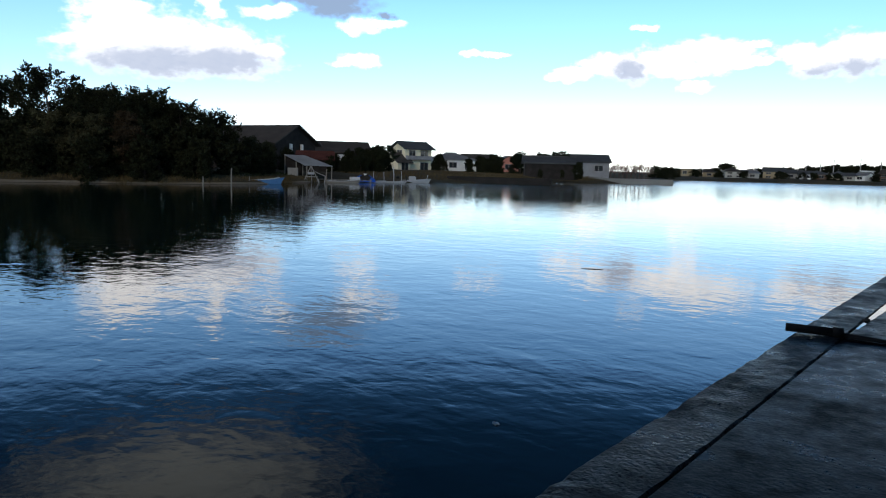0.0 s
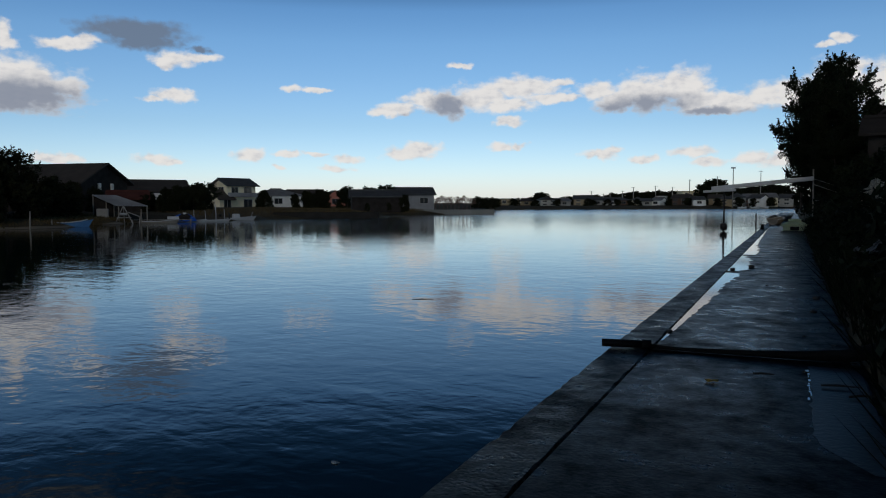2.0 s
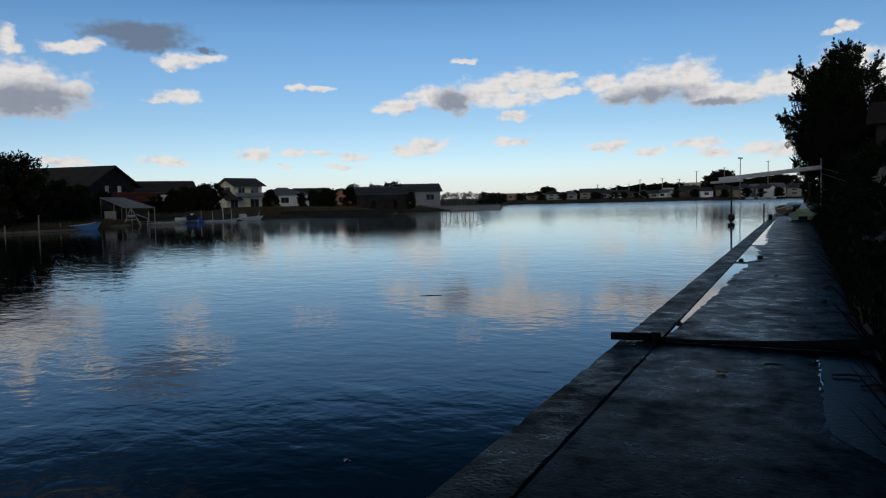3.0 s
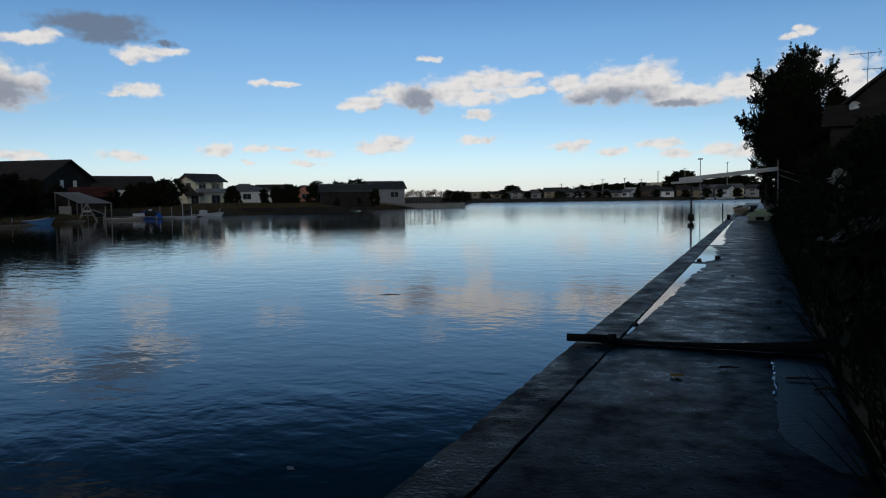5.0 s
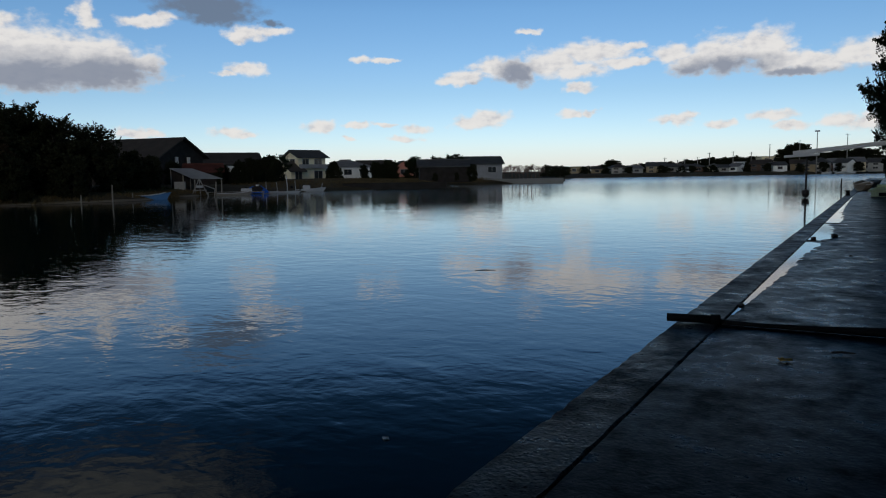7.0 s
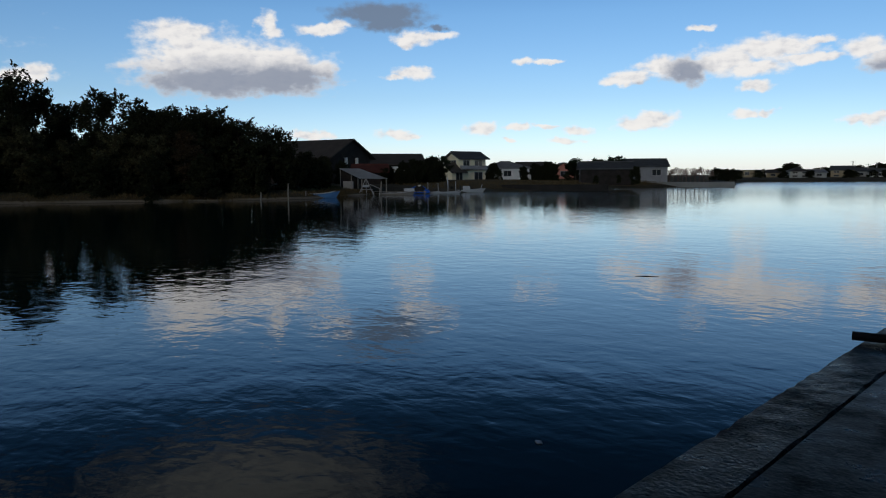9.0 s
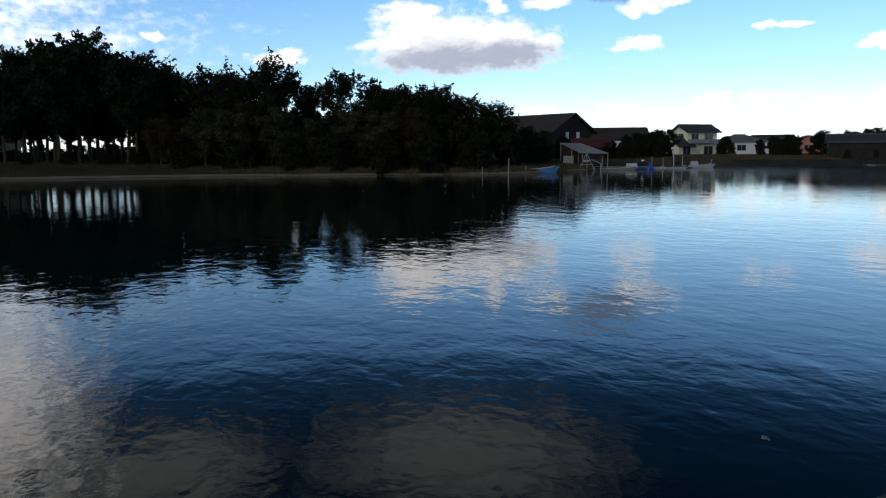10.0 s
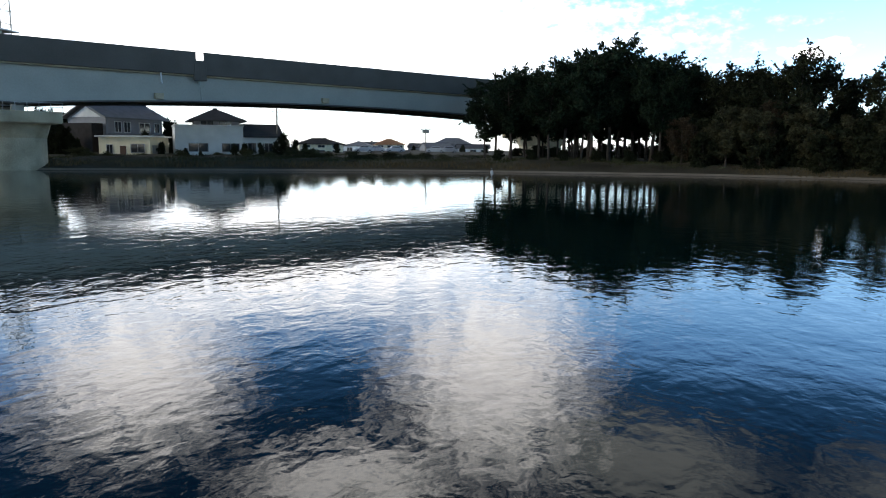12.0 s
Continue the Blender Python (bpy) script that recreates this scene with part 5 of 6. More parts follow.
boat(52.2, 80.0, 3.2, 1.2, 0.62, 5, M_BOATBLUE, "small blue and white rowing boat moored at the bank")
long_boat = boat(43.4, 98.5, 6.0, 1.4, 0.3, 3, M_BOATWHITE, "long flat white work boat moored beside poles")
part("outboard_motor", box((-3.75, -0.2, 0.1), (-3.35, 0.2, 1.0), 0.08), M_BLACK, long_boat)
motor = boat(40.95, 104, 4.2, 1.6, 0.5, 8, M_BOATWHITE, "white motor boat with a small cabin")
bm = box((-0.6, -0.5, 0.45), (0.35, 0.5, 1.05), 0.12)
part("cabin", bm, M_BOATWHITE, motor)
part("windscreen", box((0.36, -0.42, 0.75), (0.39, 0.42, 1.0)), M_PANE, motor)
part("outboard_motor", box((-2.4, -0.2, 0.1), (-2.0, 0.2, 1.0), 0.08), M_BLACK, motor, "black outboard motor")
part("mast", tube([(1.9, 0, 0.6), (2.1, 0, 1.3)], 0.04, 6), M_BOATWHITE, motor)
boat(38.0, 117, 5.0, 1.5, 0.5, 4, M_POLEWOOD, "grey weathered skiff under the dark bank wall")
boat(36.2, 118, 4.0, 1.4, 0.45, -6, M_BOATWHITE, "pale skiff under the dark bank wall")
boat(46.4, 91.5, 3.6, 1.2, 0.4, -4, M_POLEWOOD, "weathered grey skiff beside the jetty")

tarp = thing("covered_boat", pose(*at(44.5, 97.0, -0.1), 0, 0, 44.5), "boat heaped with a bright blue tarpaulin", "boat")
part("hull", hull(4.0, 1.3, 0.3), M_BOATWHITE, tarp)
bm = bmesh.new()
nx, ny = 22, 12
grid = [[bm.verts.new((-1.7 + 2.9 * i / nx, -0.85 + 1.7 * j / ny, 0.2 + 1.05 * (math.sin(math.pi * i / nx) ** 0.6) * (math.sin(math.pi * j / ny) ** 0.5) * (0.8 + 0.5 * noise.noise(Vector((i * 0.33, j * 0.35, 1)))) + 0.1 * noise.noise(Vector((i * 0.9, j * 0.9, 5))))) for j in range(ny + 1)] for i in range(nx + 1)]
for i in range(nx):
    for j in range(ny):
        bm.faces.new((grid[i][j], grid[i + 1][j], grid[i + 1][j + 1], grid[i][j + 1]))
part("tarpaulin", bm, M_TARP, tarp, "crumpled bright blue tarpaulin")

for az, d, top, r, mt in ((54.6, 74.5, 1.6, 0.1, M_POLEWOOD), (56.6, 72.5, 0.8, 0.09, M_POLEWOOD), (53.3, 77, 0.8, 0.09, M_POLEWOOD), (47.6, 92, 1.65, 0.11, M_POLEWOOD), (44.0, 97.5, 1.5, 0.05, M_BOATWHITE), (43.2, 97.2, 1.4, 0.05, M_BOATWHITE), (42.45, 97.0, 2.1, 0.08, M_BOATWHITE), (41.85, 97.6, 1.6, 0.05, M_BOATWHITE), (41.5, 99, 1.0, 0.1, M_DARKPOLE), (42.5, 110, 2.6, 0.06, M_POLEWOOD)):
    p = part("mooring_pole", tube([(0, 0, -1.5), (0.02, 0, top * 0.5), (0.06 * math.sin(az * 9), 0, top)], [r * 0.7, r * 0.7, r * 0.55], 8), mt, None, smooth=True)
    p.location = at(az, d)
    tagged(p, "pale wooden mooring pole standing in the water" if mt is not M_DARKPOLE else "dark mooring post standing in the water", "pole", "mooring poles")
for k in range(6):
    bm = bmesh.new()
    bmesh.ops.create_uvsphere(bm, u_segments=12, v_segments=8, radius=0.2)
    for v in bm.verts:
        v.co.x *= 1.5
    b = part("float", bm, M_BOATWHITE, None, smooth=True)
    b.location = at(40.0 - k * 0.3, 112, 0.08)
    tagged(b, "white oval net float on the water", "float", "net floats")
buoy = thing("buoy", pose(*at(74.4, 76, 0.0)), "small white buoy near the far shore", "buoy")
part("ball", tube([(0, 0, -0.08), (0, 0, 0.06), (0, 0, 0.18), (0, 0, 0.26)], [0.1, 0.17, 0.14, 0.05], 12), M_BOATWHITE, buoy, smooth=True)
part("staff", tube([(0, 0, 0.24), (0, 0, 0.5)], 0.02, 6), M_BOATWHITE, buoy)
buoy2 = copy_thing(buoy, pose(*at(94.4, 77, 0.0)))

# ---- far bank: village ----
ha = thing("house", pose(*at(41.1, 160, 0), 0, 0, 41.1 + 36), "two-storey cream house with a dark gable roof", "house", "village houses")
volume(ha, 0, 0, 6.9, 5.0, 0.9, 6.0, 7.3, "gx", M_CREAM, M_ROOF_DARK, 0.7, [("front", -1.7, 5.1, 1.5, 1.1), ("front", 1.5, 5.1, 1.8, 1.1), ("front", 1.5, 2.3, 2.0, 1.7), ("left", 0.4, 5.3, 1.6, 0.7)])
part("balcony", box((-3.4, -3.4, 3.7), (3.4, -2.5, 4.55), 0.03), M_GREYWALL, ha, "grey balcony front")
volume(ha, -4.4, -1.0, 3.0, 4.6, 0.9, 3.2, 4.9, "gx", M_CREAM, M_ROOF_BROWN, 0.6, [("front", 0.3, 2.2, 1.6, 1.6)])
for az, d, w, el, st, wl, rf, lab, turn, deep in (
    (37.9, 165, 10.5, 1.12, "hip", M_WHITEWALL, M_ROOF_BLUE, "white bungalow with a dark blue-grey hipped roof", 8, 8),
    (35.9, 175, 8, 1.05, "gx", M_DARKWOOD, M_ROOF_BROWN, "dark wooden house with a brown roof", 0, 7),
    (33.6, 170, 4.6, 1.02, "gy", M_PINK, M_ROOF_BROWN, "salmon-pink rendered house among trees", 10, 6),
    (30.4, 126, 8.6, 1.02, "gx", M_DARKWOOD, M_ROOF_DARK, "long dark boathouse with a grey roof", 4, 7),
    (27.6, 152, 8.4, 1.22, "gx", M_GREYWALL, M_ROOF_DARK, "grey warehouse with a dark gable roof", 6, 9)):
    far_house(az, d, w, up(el, d), st, wl, rf, lab, turn, base=1.3, deep=deep, group="village houses", glazed=wl is not M_DARKWOOD)
for k, (az, el, d) in enumerate([(44.0, 1.5, 112), (45.0, 1.35, 110), (43.2, 1.2, 120), (46.0, 1.2, 112), (47.0, 0.9, 107), (39.2, 0.85, 150), (36.6, 0.8, 146), (35.8, 1.0, 148), (31.2, 0.1, 121), (29.5, 0.1, 121), (43.6, 1.55, 118), (44.6, 1.3, 116), (45.4, 0.7, 106), (38.9, 1.05, 150), (34.9, 1.15, 150), (34.4, 1.0, 142), (35.4, 0.8, 140), (28.3, 0.75, 124), (46.2, 0.6, 105), (47.3, 0.7, 104), (33.0, 1.25, 150), (50.6, 1.2, 101), (52.0, 1.6, 98), (53.2, 2.0, 96)]):
    plant(bushes, k, az, d, up(el, d), 1.1, 1.0, "bushes in the village", "dark rounded garden tree between the houses")
for k, (az, el, d) in enumerate([(32.7, 1.4, 148), (31.4, 1.42, 150), (29.7, 1.62, 150), (30.6, 1.3, 152), (42.9, 1.62, 140)]):
    plant(pines, k, az, d, up(el, d), 1.1, 1.2, "village pines", "dark spreading pine behind the boathouse")

wall = part("revetment", box((-0.5, 0, -1.2), (0.5, 16, 0.95), 0.12), M_REVET)
wall.matrix_world = Matrix.Translation((-57.0, 97.6, 0)) @ pose(0, 0, 0, 0, 0, 121) @ pose(0, 0, 0)
tagged(wall, "low dark wet bank wall at the water", "bank wall")
pale = part("concrete_bank", box((-7, -0.5, -1.0), (9.0, 0.5, 1.0), 0.1), M_PALEWALL)
pale.matrix_world = pose(*at(24.8, 150, 0), 0, 0, 24.8 - 3)
tagged(pale, "low pale concrete bank wall", "bank wall")
rub = part("rubble_spit", tube([at(23.6, 152, 0.0), at(22.8, 156, 0.2), at(22.0, 165, 0.15), at(21.4, 178, -0.1)], [1.0, 1.1, 0.9, 0.5], 9), M_REVET, None)
tagged(rub, "dark rubble spit at the end of the bank", "bank")


def bare_tree(seed):
    rng = np.random.default_rng(seed)
    root = thing("bare_tree", Matrix.Identity(4), "leafless pinkish-brown tree by the bank", "tree", "bare trees")
    bm = bmesh.new()

    def grow(p, way, length, r, depth):
        tip = p + way * length
        add_tube(bm, [p, p.lerp(tip, 0.5) + Vector(rng.normal(size=3)) * length * 0.05, tip], [r, r * 0.8, r * 0.55], 4)
        if depth:
            for _ in range(4):
                w = (way + Vector(rng.normal(size=3)) * 0.55 + Vector((0, 0, 0.15))).normalized()
                grow(p.lerp(tip, 0.55 + 0.45 * rng.random()), w, length * 0.68, r * 0.55, depth - 1)
    grow(Vector((0, 0, -0.3)), Vector((0, 0, 1)), 1.7, 0.17, 4)
    part("twigwork", bm, M_BARE, root)
    return root


bares = [bare_tree(900 + k) for k in range(2)]
for k, (az, d) in enumerate([(25.9, 156), (25.6, 162), (25.3, 158), (25.0, 163), (24.7, 157), (24.4, 162), (24.1, 158), (23.8, 162), (23.5, 160), (23.2, 164)]):
    m = pose(*at(az, d, 1.1), 0, 0, k * 67) @ Matrix.Scale(0.72 + 0.06 * (k % 3), 4)
    if k < 2:
        bares[k].matrix_world = m
    else:
        copy_thing(bares[k % 2], m @ Matrix.Diagonal((*[1 / c for c in bares[k % 2].scale], 1)))

# ---- the far end of the river ----
for k, (az, d, w, el, st, wl, rf, lab) in enumerate((
    (20.6, 300, 9, 0.55, "flat", M_TANWALL, M_GREYWHITE, "far pale flat-roofed house on the shore"),
    (17.2, 285, 10, 0.72, "hip", M_GREYWHITE, M_ROOF_BROWN, "far white house under a round tree"),
    (14.6, 300, 12, 0.8, "gx", M_TANWALL, M_ROOF_DARK, "far cream house with a dark roof"),
    (13.5, 318, 9, 0.62, "gx", M_GREYWHITE, M_ROOF_DARK, "far white house on the shore"),
    (11.6, 305, 9, 0.6, "hip", M_BROWNWALL, M_ROOF_DARK, "far brown house with hipped roof"),
    (9.9, 298, 6, 0.45, "gx", M_GREYWHITE, M_ROOF_DARK, "far white bungalow at the river's end"),
    (8.9, 315, 6, 0.75, "flat", M_WHITEWALL, M_WHITEWALL, "far white block of two storeys"),
    (7.6, 318, 11, 0.85, "gx", M_BROWNWALL, M_ROOF_BROWN, "far brown-red house with brown roof"),
    (6.8, 345, 12, 1.25, "flat", M_CREAM, M_CREAM, "far yellow flat-roofed block on the rise"),
    (5.7, 345, 9, 0.7, "gx", M_GREYWHITE, M_ROOF_DARK, "far white house near the beam"),
    (4.5, 310, 9, 0.7, "hip", M_TANWALL, M_ROOF_DARK, "far cream house with grey roof"),
    (3.0, 332, 9, 0.85, "gx", M_BROWNWALL, M_ROOF_BLUE, "far brown house with blue roof"),
    (2.0, 334, 7, 0.7, "gy", M_GREYWHITE, M_ROOF_DARK, "far white gabled house"),
    (1.0, 336, 7, 0.6, "gx", M_GREYWHITE, M_ROOF_DARK, "far white house at the river's end"),
    (18.9, 310, 8, 0.5, "gx", M_TANWALL, M_ROOF_BROWN, "far cream bungalow among the trees"),
    (3.4, 380, 14, 1.4, "gx", M_BROWNWALL, M_ROOF_DARK, "far dark-roofed hall on the rise"),
    (16.0, 296, 8, 0.5, "gx", M_GREYWHITE, M_ROOF_BLUE, "far white cottage with a blue-grey roof"),
    (12.5, 300, 8, 0.55, "gx", M_WHITEWALL, M_ROOF_DARK, "far white house close to the shore"),
    (10.7, 304, 7, 0.6, "hip", M_CREAM, M_ROOF_DARK, "far cream house close to the shore"),
    (9.3, 300, 6, 0.55, "gx", M_WHITEWALL, M_ROOF_BLUE, "far white cottage at the river's end"),
    (6.2, 304, 8, 0.62, "gx", M_WHITEWALL, M_ROOF_DARK, "far long white house at the river's end"),
    (5.1, 318, 8, 0.8, "gx", M_TANWALL, M_ROOF_BROWN, "far tan house with a brown roof"),
    (3.8, 316, 9, 0.95, "hip", M_WHITEWALL, M_ROOF_DARK, "far white two-storey house with a dark roof"),
    (2.5, 312, 8, 0.8, "gx", M_WHITEWALL, M_ROOF_DARK, "far white house behind the moored boats"),
    (1.4, 318, 8, 0.9, "gx", M_CREAM, M_ROOF_BLUE, "far cream house behind the moored boats"),
    (0.4, 322, 8, 0.8, "gx", M_GREYWHITE, M_ROOF_DARK, "far grey-white house beside the quay"))):
    far_house(az, d, w * 0.62, up(el * 0.74, d), st, wl, rf, lab, ((k * 37) % 50) - 25, base=1.2, storeys=2 if el > 0.65 else 1, deep=8, group="houses at the river's end")
for k, (az, el, d) in enumerate([(18.0, 0.85, 310), (17.6, 0.8, 312), (19.6, 0.45, 315), (16.2, 0.5, 310), (14.2, 0.55, 330), (13.0, 0.62, 335), (12.2, 0.72, 340), (11.2, 0.8, 345), (10.4, 0.82, 350), (9.6, 0.86, 350), (8.6, 0.82, 350), (7.8, 0.9, 352), (6.0, 0.9, 350), (5.2, 1.72, 345), (4.9, 1.5, 348), (5.6, 1.45, 347), (3.7, 1.0, 352), (2.6, 1.2, 354), (1.5, 1.35, 356), (0.6, 1.2, 350), (-0.5, 1.1, 350), (20.0, 0.4, 300), (21.2, 0.42, 260), (22.0, 0.5, 215), (22.6, 0.55, 190), (15.6, 0.55, 325), (21.6, 0.5, 235), (9.0, 0.95, 370), (10.8, 0.9, 372), (12.4, 0.8, 368), (14.8, 0.6, 340), (13.6, 0.66, 345), (11.8, 0.75, 360), (10.0, 0.85, 362), (8.2, 0.9, 364), (7.2, 0.85, 358), (6.4, 0.85, 352), (4.4, 0.9, 358), (3.2, 1.1, 362), (2.0, 1.25, 364), (16.8, 0.4, 300), (12.8, 0.35, 300), (9.2, 0.35, 312), (6.0, 0.4, 322), (15.4, 0.5, 330), (18.6, 0.5, 330), (16.5, 0.34, 284), (13.9, 0.3, 288), (14.2, 0.38, 286), (12.1, 0.32, 292), (10.6, 0.36, 294), (11.1, 0.25, 292), (8.3, 0.32, 300), (7.0, 0.42, 305), (4.9, 0.35, 306), (3.5, 0.42, 310), (2.5, 0.36, 312), (1.4, 0.4, 316), (19.7, 0.25, 285), (18.2, 0.3, 280)]):
    plant(bushes, k, az, d, up(el, d), 1.0, 1.7, "trees at the river's end", "far dark rounded tree at the river's end")
for az, d, el in ((14.0, 312, 0.95), (13.1, 318, 0.75), (11.7, 322, 0.95), (10.9, 325, 1.25), (9.3, 326, 1.3), (6.9, 330, 1.75), (8.1, 330, 1.2), (12.6, 315, 0.85), (15.8, 310, 0.6), (5.0, 335, 1.95), (2.1, 340, 2.3)):
    utility_pole(az, d, up(el, d), "far grey utility pole at the river's end", 1, 0.2)
mast2 = utility_pole(3.93, 250, up(2.6, 250), "tall slim floodlight pole at the river's end", 0, 0.16)
part("floodlight", box((-0.7, -0.3, up(2.6, 250) - 1.5), (0.7, 0.3, up(2.6, 250) - 1.0), 0.05), M_STEEL, mast2)
for az, d, ln in ((2.5, 306, 3.2), (1.9, 314, 3.6), (3.3, 302, 3.0)):
    boat(az, d, ln, 1.8, 0.8, 10, M_BOATWHITE, "far white boat moored at the river's end")

# ---- near bank ahead: beam, hut, tree, house ----
boom = thing("landing_beam", pose(0, 60, 0), "white beam reaching over the water from a post on the bank", "beam")
part("beam", box((-2.9, -0.25, -0.13), (4.1, 0.25, 0.17), 0.03, pose(-2.75, 0, 3.52, 0, -5.5, 0)), M_BOATWHITE, boom, "white painted beam")
part("beam", box((-0.7, -0.2, -0.08), (1.6, 0.2, 0.1), 0.03, pose(-5.5, -0.3, 3.05, 0, -3, 0)), M_BOATWHITE, boom)
part("post", tube([(1.35, 0, 0.4), (1.3, 0, 4.6)], [0.07, 0.05], 8), M_POLEWOOD, boom)
part("strut", tube([(-4.75, 0, -1.5), (-4.72, 0, 3.0)], [0.075, 0.06], 8), M_DARKPOLE, boom, "dark pole in the water")
part("collar", tube([(-4.74, 0, 0.05), (-4.74, 0, 0.2), (-4.74, 0, 0.55), (-4.74, 0, 0.65)], [0.1, 0.26, 0.26, 0.1], 10), M_DARKPOLE, boom, smooth=True)
part("collar", tube([(-4.73, 0, 1.7), (-4.73, 0, 1.85)], [0.13, 0.13], 8), M_DARKPOLE, boom)
for a, b in (((1.32, 0, 3.5), (4.6, -2, 2.4)), ((1.32, 0, 3.9), (3.8, -1, 3.2)), ((1.32, 0, 2.35), (4.6, -2, 2.3))):
    part("guy_rope", tube([a, tuple((p + q) / 2 - (0.12 if i == 2 else 0) for i, (p, q) in enumerate(zip(a, b))), b], 0.022, 5), M_POLEWOOD, boom)

hut = thing("hut", pose(0.12, 45.5, QZ) @ Matrix.Diagonal((1.1, 1.1, 0.62, 1)), "small pale green hut with a hipped roof on the quay", "hut")
volume(hut, 0, 0, 1.05, 0.8, 0.0, 0.45, 0.72, "hip", M_HUT, M_HUTROOF, 0.12)
part("opening", box((-0.2, -0.42, 0.08), (0.2, -0.39, 0.38)), M_BLACK, hut, "dark opening")
part("skid", box((-0.5, -0.45, -0.001), (0.5, 0.45, 0.05), 0.01), M_DARKWOOD, hut)
for x, y, l, r, mt in ((-1.0, 58, 1.5, 70, M_POLEWOOD), (-1.3, 64, 2.4, 84, M_POLEWOOD), (-0.7, 69, 2.0, 60, M_BOATWHITE)):
    b = boat(0, 1, l, 0.9, 0.4, 0, mt, "small upturned skiff lying on the quay", z=0)
    b.matrix_world = pose(x, y, QZ, 0, 0, r)
bol = part("bollard", tube([(0, 0, 0), (0, 0, 0.22), (0, 0, 0.3)], [0.11, 0.09, 0.15], 12), M_BLACK, None, smooth=True)
bol.location = (-1.6, 47.5, QZ)
tagged(bol, "black mooring bollard on the coping", "bollard")
bird_post = part("marker_post", tube([(0, 0, -1.2), (0, 0, 1.2)], 0.06, 8), M_DARKPOLE, None)
bird_post.location = at(2.35, 75)
tagged(bird_post, "dark marker post standing in the water", "post")

near_trees = [tree("evergreen_tree", 700 + k, "broad", M_DARKLEAF, "large dark evergreen tree leaning over the quay", count=60000, size=0.085, twigs=9) for k in range(2)]
columns = [tree("cypress", 720, "column", M_DARKLEAF, "dark pointed cypress on the near bank", count=7000, size=0.22)]
plant(near_trees, 0, -1.6, 70, up(9.4, 70), 2.0, 0.86, "trees on the near bank")
plant(near_trees, 1, -2.9, 67, up(9.6, 67), 2.2, 0.75, "trees on the near bank")
plant(near_trees, 0, -2.0, 66, up(7.0, 66), 2.0, 1.0, "trees on the near bank")
plant(near_trees, 1, -0.5, 69, up(6.4, 69), 2.0, 0.7, "trees on the near bank")
plant(columns, 0, -4.9, 62, up(7.2, 62), 2.4, 0.9, "trees on the near bank")
plant(near_trees, 1, -2.6, 62, up(5.0, 62), 2.2, 0.95, "trees on the near bank")
# trees added out of view, to keep sun and sky light off the quay
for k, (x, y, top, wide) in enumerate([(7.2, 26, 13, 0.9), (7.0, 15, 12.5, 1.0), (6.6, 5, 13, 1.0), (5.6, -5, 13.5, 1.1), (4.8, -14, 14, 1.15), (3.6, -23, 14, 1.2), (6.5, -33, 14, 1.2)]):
    plant(broads, k, -math.degrees(math.atan2(x, y)), math.hypot(x, y), top, 2.2, wide * 1.2, "trees on the near bank", "unseen dense dark tree added to shade the quay")
near_bushes = [tree("bank_shrub", 740 + k, "bush", M_DARKLEAF, "dark overgrown shrub on the near bank", "bush", count=5200, size=0.34) for k in range(2)]
for k, (x, y, top) in enumerate([(3.4, 60, 5.0), (3.0, 54, 4.6), (3.6, 48, 4.8), (3.2, 42, 4.4), (3.8, 36, 4.6), (3.4, 31, 4.2), (4.0, 26, 4.2), (3.9, 21.5, 3.9), (4.6, 17, 4.0), (5.0, 13, 3.9), (6.0, 9, 4.0), (2.2, 66, 4.6), (1.9, 70, 6.0), (4.0, 68, 6.0), (3.0, 64, 5.6), (5.6, 62, 6.4), (5.2, 54, 6.2), (6.0, 48, 6.4), (5.5, 40, 5.5), (6.0, 32, 5.4), (6.2, 24, 5.0)]):
    d = math.hypot(x, y)
    plant(near_bushes, k, -math.degrees(math.atan2(x, y)), d, top, 1.3, 0.9, "shrubs on the near bank")

nh = thing("house", pose(8.6, 56, 0, 0, 0, -8), "dark two-storey house with a tiled roof and aerials", "house")
volume(nh, 0, 3, 6.6, 8, 2.4, 7.7, 10.6, "gy", M_DARKWOOD, M_DARKWOOD, 0.6, [("front", -1.7, 4.2, 1.5, 1.7), ("left", 0.8, 5.8, 1.4, 1.0), ("front", 1.2, 6.4, 1.6, 1.1)])
volume(nh, -2.4, -2.0, 3.2, 3.4, 2.4, 6.4, 7.4, "gx", M_DARKWOOD, M_DARKWOOD, 0.5, [("front", 0.0, 4.4, 1.2, 1.5)])


def aerial(x, y, z, h, label, turn):
    root = thing("tv_aerial", pose(x, y, z, 0, 0, turn), label, "aerial", "roof aerials")
    part("mast", tube([(0, 0, -0.4), (0, 0, h)], 0.025, 6), M_STEEL, root)
    bm = tube([(-1.1, 0, h - 0.1), (0.75, 0, h - 0.1)], 0.02, 6)
    for k in range(9):
        xx = -1.0 + k * 0.2
        add_tube(bm, [(xx, -0.28, h - 0.1), (xx, 0.28, h - 0.1)], 0.012, 4)
    add_tube(bm, [(0.55, -0.1, h + 0.15), (0.75, 0, h - 0.1), (0.55, 0.1, h - 0.35)], 0.02, 4)
    part("array", bm, M_STEEL, root)
    part("brace", tube([(-0.5, 0, h - 0.1), (0, 0, h - 0.5), (0.4, 0, h - 0.1)], 0.012, 4), M_STEEL, root)
    return root


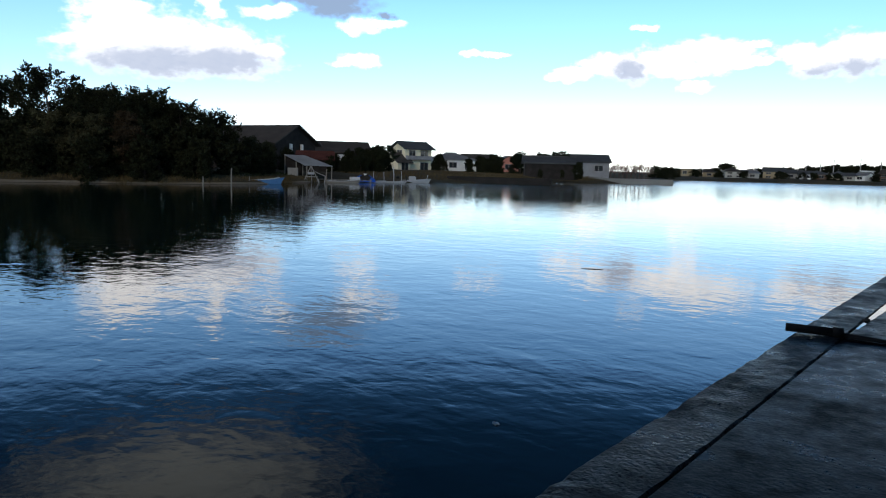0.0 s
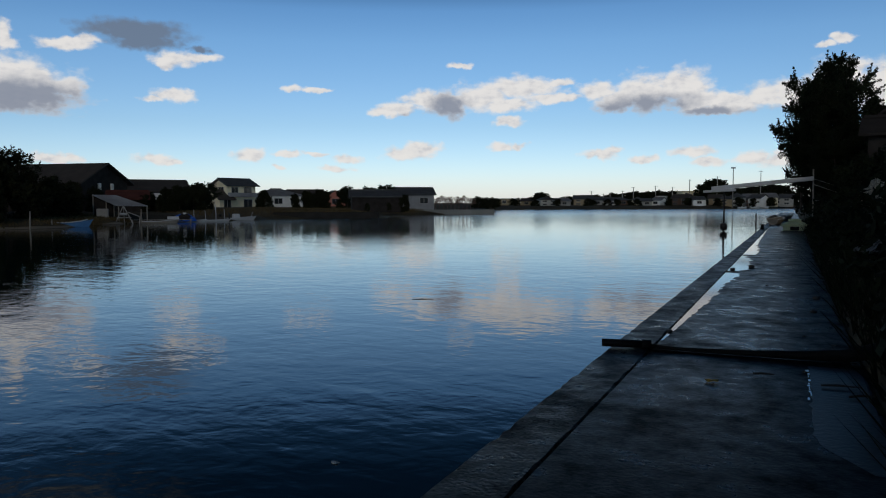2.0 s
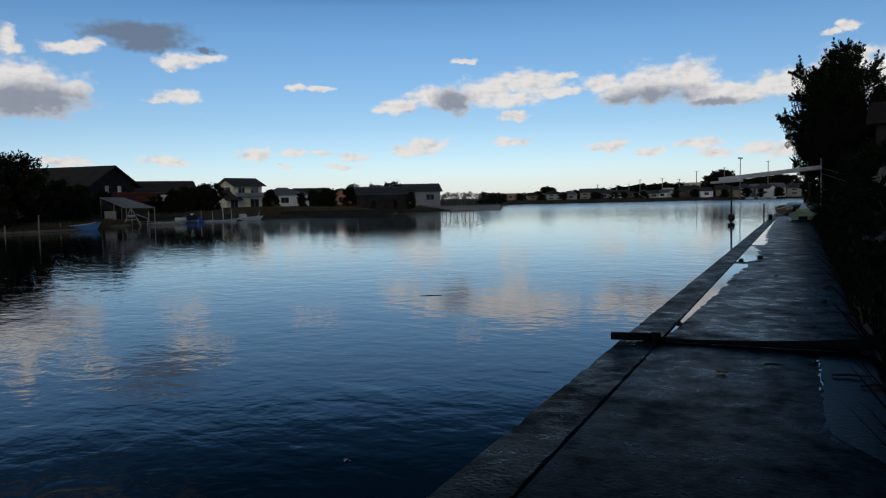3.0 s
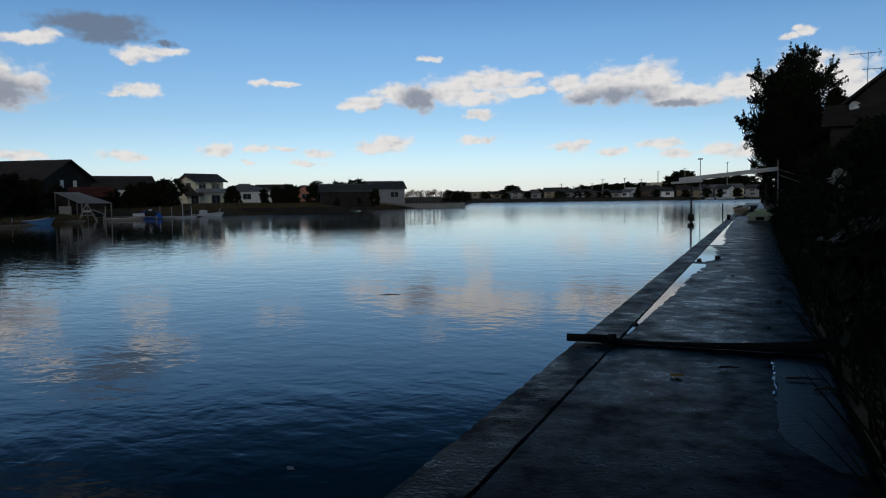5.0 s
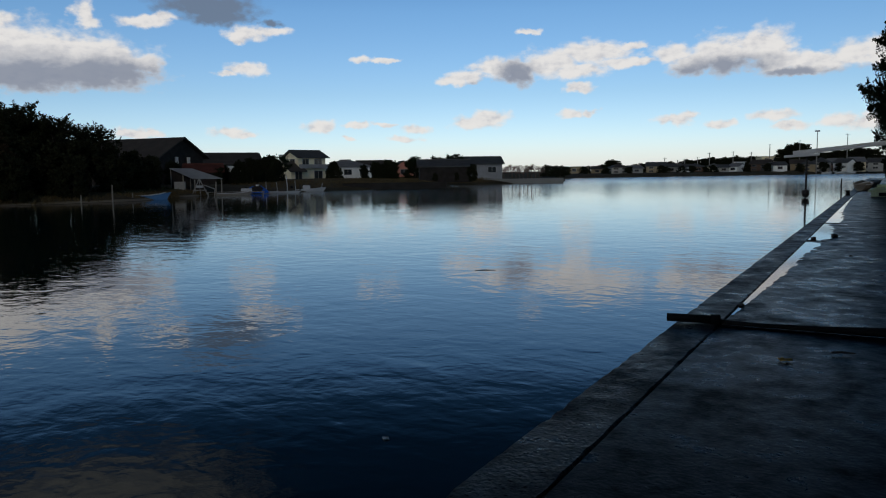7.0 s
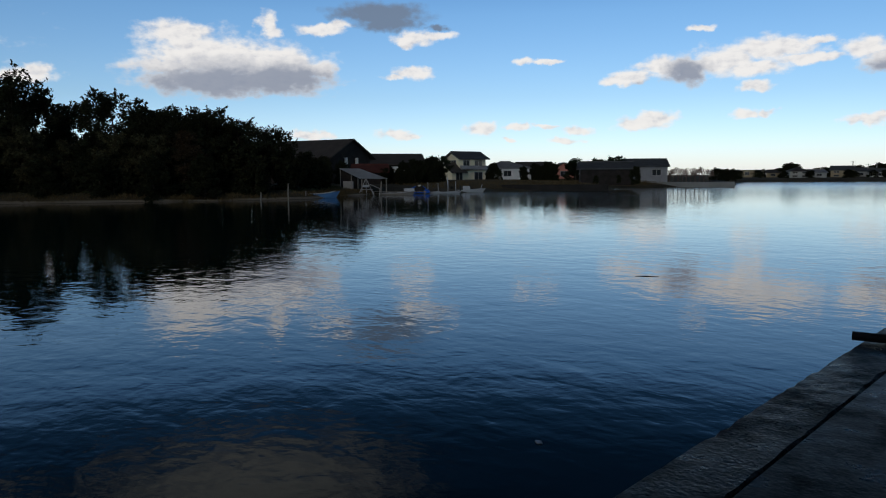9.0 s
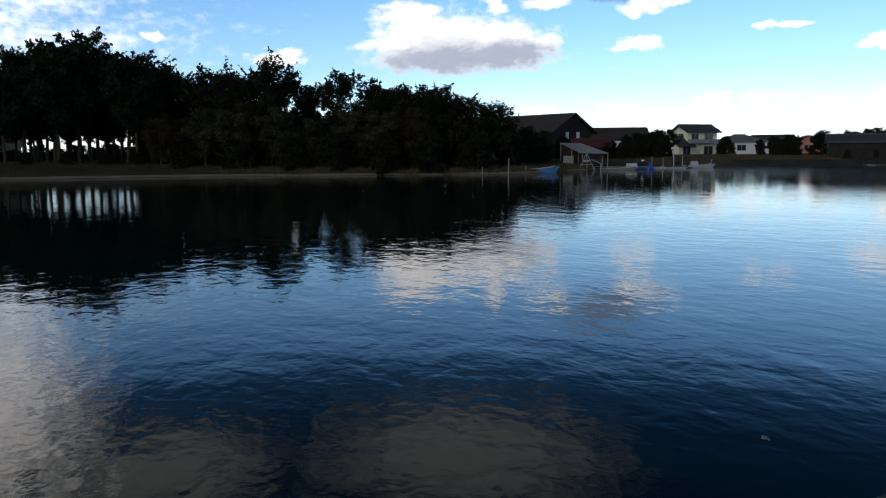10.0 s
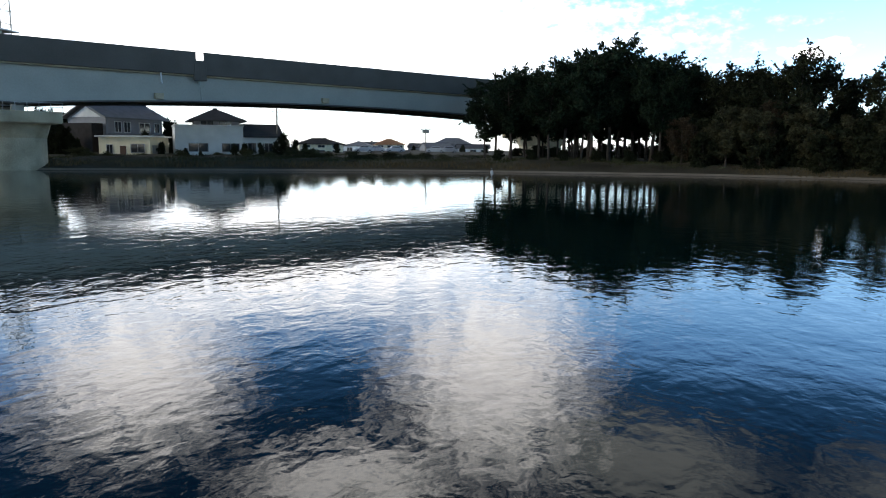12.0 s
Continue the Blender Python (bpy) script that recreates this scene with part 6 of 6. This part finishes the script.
aerial(6.4, 55.6, 7.9, 3.3, "tall television aerial over the dark roof", -4)
aerial(7.2, 55.8, 8.2, 2.0, "smaller television aerial over the dark roof", 3)
dish = thing("satellite_dish", pose(5.6, 54.2, 7.5, 75, 0, 20), "white round satellite dish on the house", "satellite dish")
part("reflector", tube([(0, 0, -0.06), (0, 0, 0.0), (0, 0, 0.06)], [0.12, 0.32, 0.42], 18), M_WHITEWALL, dish, smooth=True)
part("arm", tube([(0, -0.3, 0), (0, -0.1, 0.45)], 0.02, 5), M_STEEL, dish)

rngb = np.random.default_rng(12)
n = 26000
ys = 2.0 + 58 * rngb.random(n) ** 1.35
xs = 0.66 + 0.06 * np.clip((11 - ys) / 5, 0, 1) + 4.6 * rngb.random(n) ** 1.15
zs = np.interp(xs - 0.62, [0, 0.35, 0.9, 1.8, 3.0, 4.5, 8], [0.5, 0.68, 0.95, 1.5, 2.1, 2.6, 2.8])
grass("bank_weeds", np.stack([xs, ys, zs - 0.06], 1), 0.5, M_DARKLEAF, "dark rank weeds on the near bank", 14, 0.45, 0.018)
v, f = leaves(rngb, np.stack([0.9 + 2.6 * rngb.random(240), 3 + 40 * rngb.random(240) ** 1.2, 1.0 + 1.2 * rngb.random(240)], 1), 0.25 + 0.35 * rngb.random(240), 15000, 0.09)
ivy = mesh_object("creeper", v, f, M_DARKLEAF)
tagged(ivy, "dark creeper and low leaves over the near bank", "creeper", kind="stuff")
cs = np.array([(1.9 + 0.6 * rngb.random(), 23 + 3.2 * rngb.random(), 1.8 + 0.9 * rngb.random()) for _ in range(34)])
v, f = leaves(rngb, cs, 0.1 + 0.12 * rngb.random(34), 1500, 0.07)
plume = mesh_object("flowering_shrub", v, f, M_PALE)
tagged(plume, "pale flower heads on a dark shrub", "shrub", kind="stuff")

# a stack of old roof tiles on the near bank
stack = thing("tile_stack", pose(1.35, 14.2, 1.28, 0, -28, 8), "stack of weathered grey roof tiles on the bank", "roof tiles")
tile_mesh = None
for row in range(5):
    for k in range(7):
        if tile_mesh is None:
            vs, fs = [], []
            for i in range(7):
                a = -0.9 + 1.8 * i / 6
                for y in (0.0, 0.3):
                    vs += [(0.13 * math.sin(a), y, 0.05 * math.cos(a)), (0.13 * math.sin(a), y, 0.05 * math.cos(a) - 0.015)]
            for i in range(6):
                o = 4 * i
                fs += [(o, o + 4, o + 6, o + 2), (o + 1, o + 3, o + 7, o + 5), (o, o + 1, o + 5, o + 4), (o + 2, o + 6, o + 7, o + 3)]
            t0 = mesh_object("tile", vs, fs, M_STONE, stack)
            tile_mesh = t0.data
        else:
            t0 = new("tile", tile_mesh)
            t0.parent = stack
        t0.location = (row * 0.24 + 0.02 * math.sin(k * 3), k * 0.2, 0.03 + 0.02 * math.sin(row * 5 + k * 2))


def car(az, d, turn, paint, label):
    root = thing("car", pose(*at(az, d, 1.75), 0, 0, az + turn), label, "car", "parked cars beyond the meadow")
    bm = bmesh.new()
    side = [(-2.1, 0.35), (-2.1, 0.8), (-1.9, 0.95), (-1.2, 1.0), (-0.7, 1.45), (0.9, 1.48), (1.5, 1.0), (2.05, 0.88), (2.15, 0.6), (2.1, 0.35)]
    a = [bm.verts.new((x, -0.82 if z < 1.1 else -0.66, z)) for x, z in side]
    b = [bm.verts.new((x, 0.82 if z < 1.1 else 0.66, z)) for x, z in side]
    bm.faces.new(a)
    bm.faces.new(b[::-1])
    for i in range(len(side)):
        j = (i + 1) % len(side)
        bm.faces.new((a[i], a[j], b[j], b[i]))
    part("body", bm, paint, root)
    part("side_glass", box((-0.75, -0.76, 1.05), (1.0, -0.7, 1.36), 0.02), M_PANE, root)
    for x in (-1.3, 1.3):
        for y in (-0.78, 0.78):
            wheel = part("wheel", tube([(x, y - 0.1, 0.31), (x, y + 0.1, 0.31)], 0.31, 14), M_BLACK, root)
            part("rim", tube([(x, y - 0.12, 0.31), (x, y + 0.12, 0.31)], 0.18, 10), M_STEEL, wheel)
    return root


car(104.4, 165, 8, M_BOATWHITE, "white parked car beyond the meadow")
car(103.4, 168, -5, M_STEEL, "silver parked car beyond the meadow")
car(102.0, 166, 12, M_BOATWHITE, "white parked van-like car beyond the meadow")
car(98.9, 160, 0, M_BOATWHITE, "white parked car near the floodlight pole")
car(97.9, 162, 6, M_STEEL, "silver parked car near the floodlight pole")
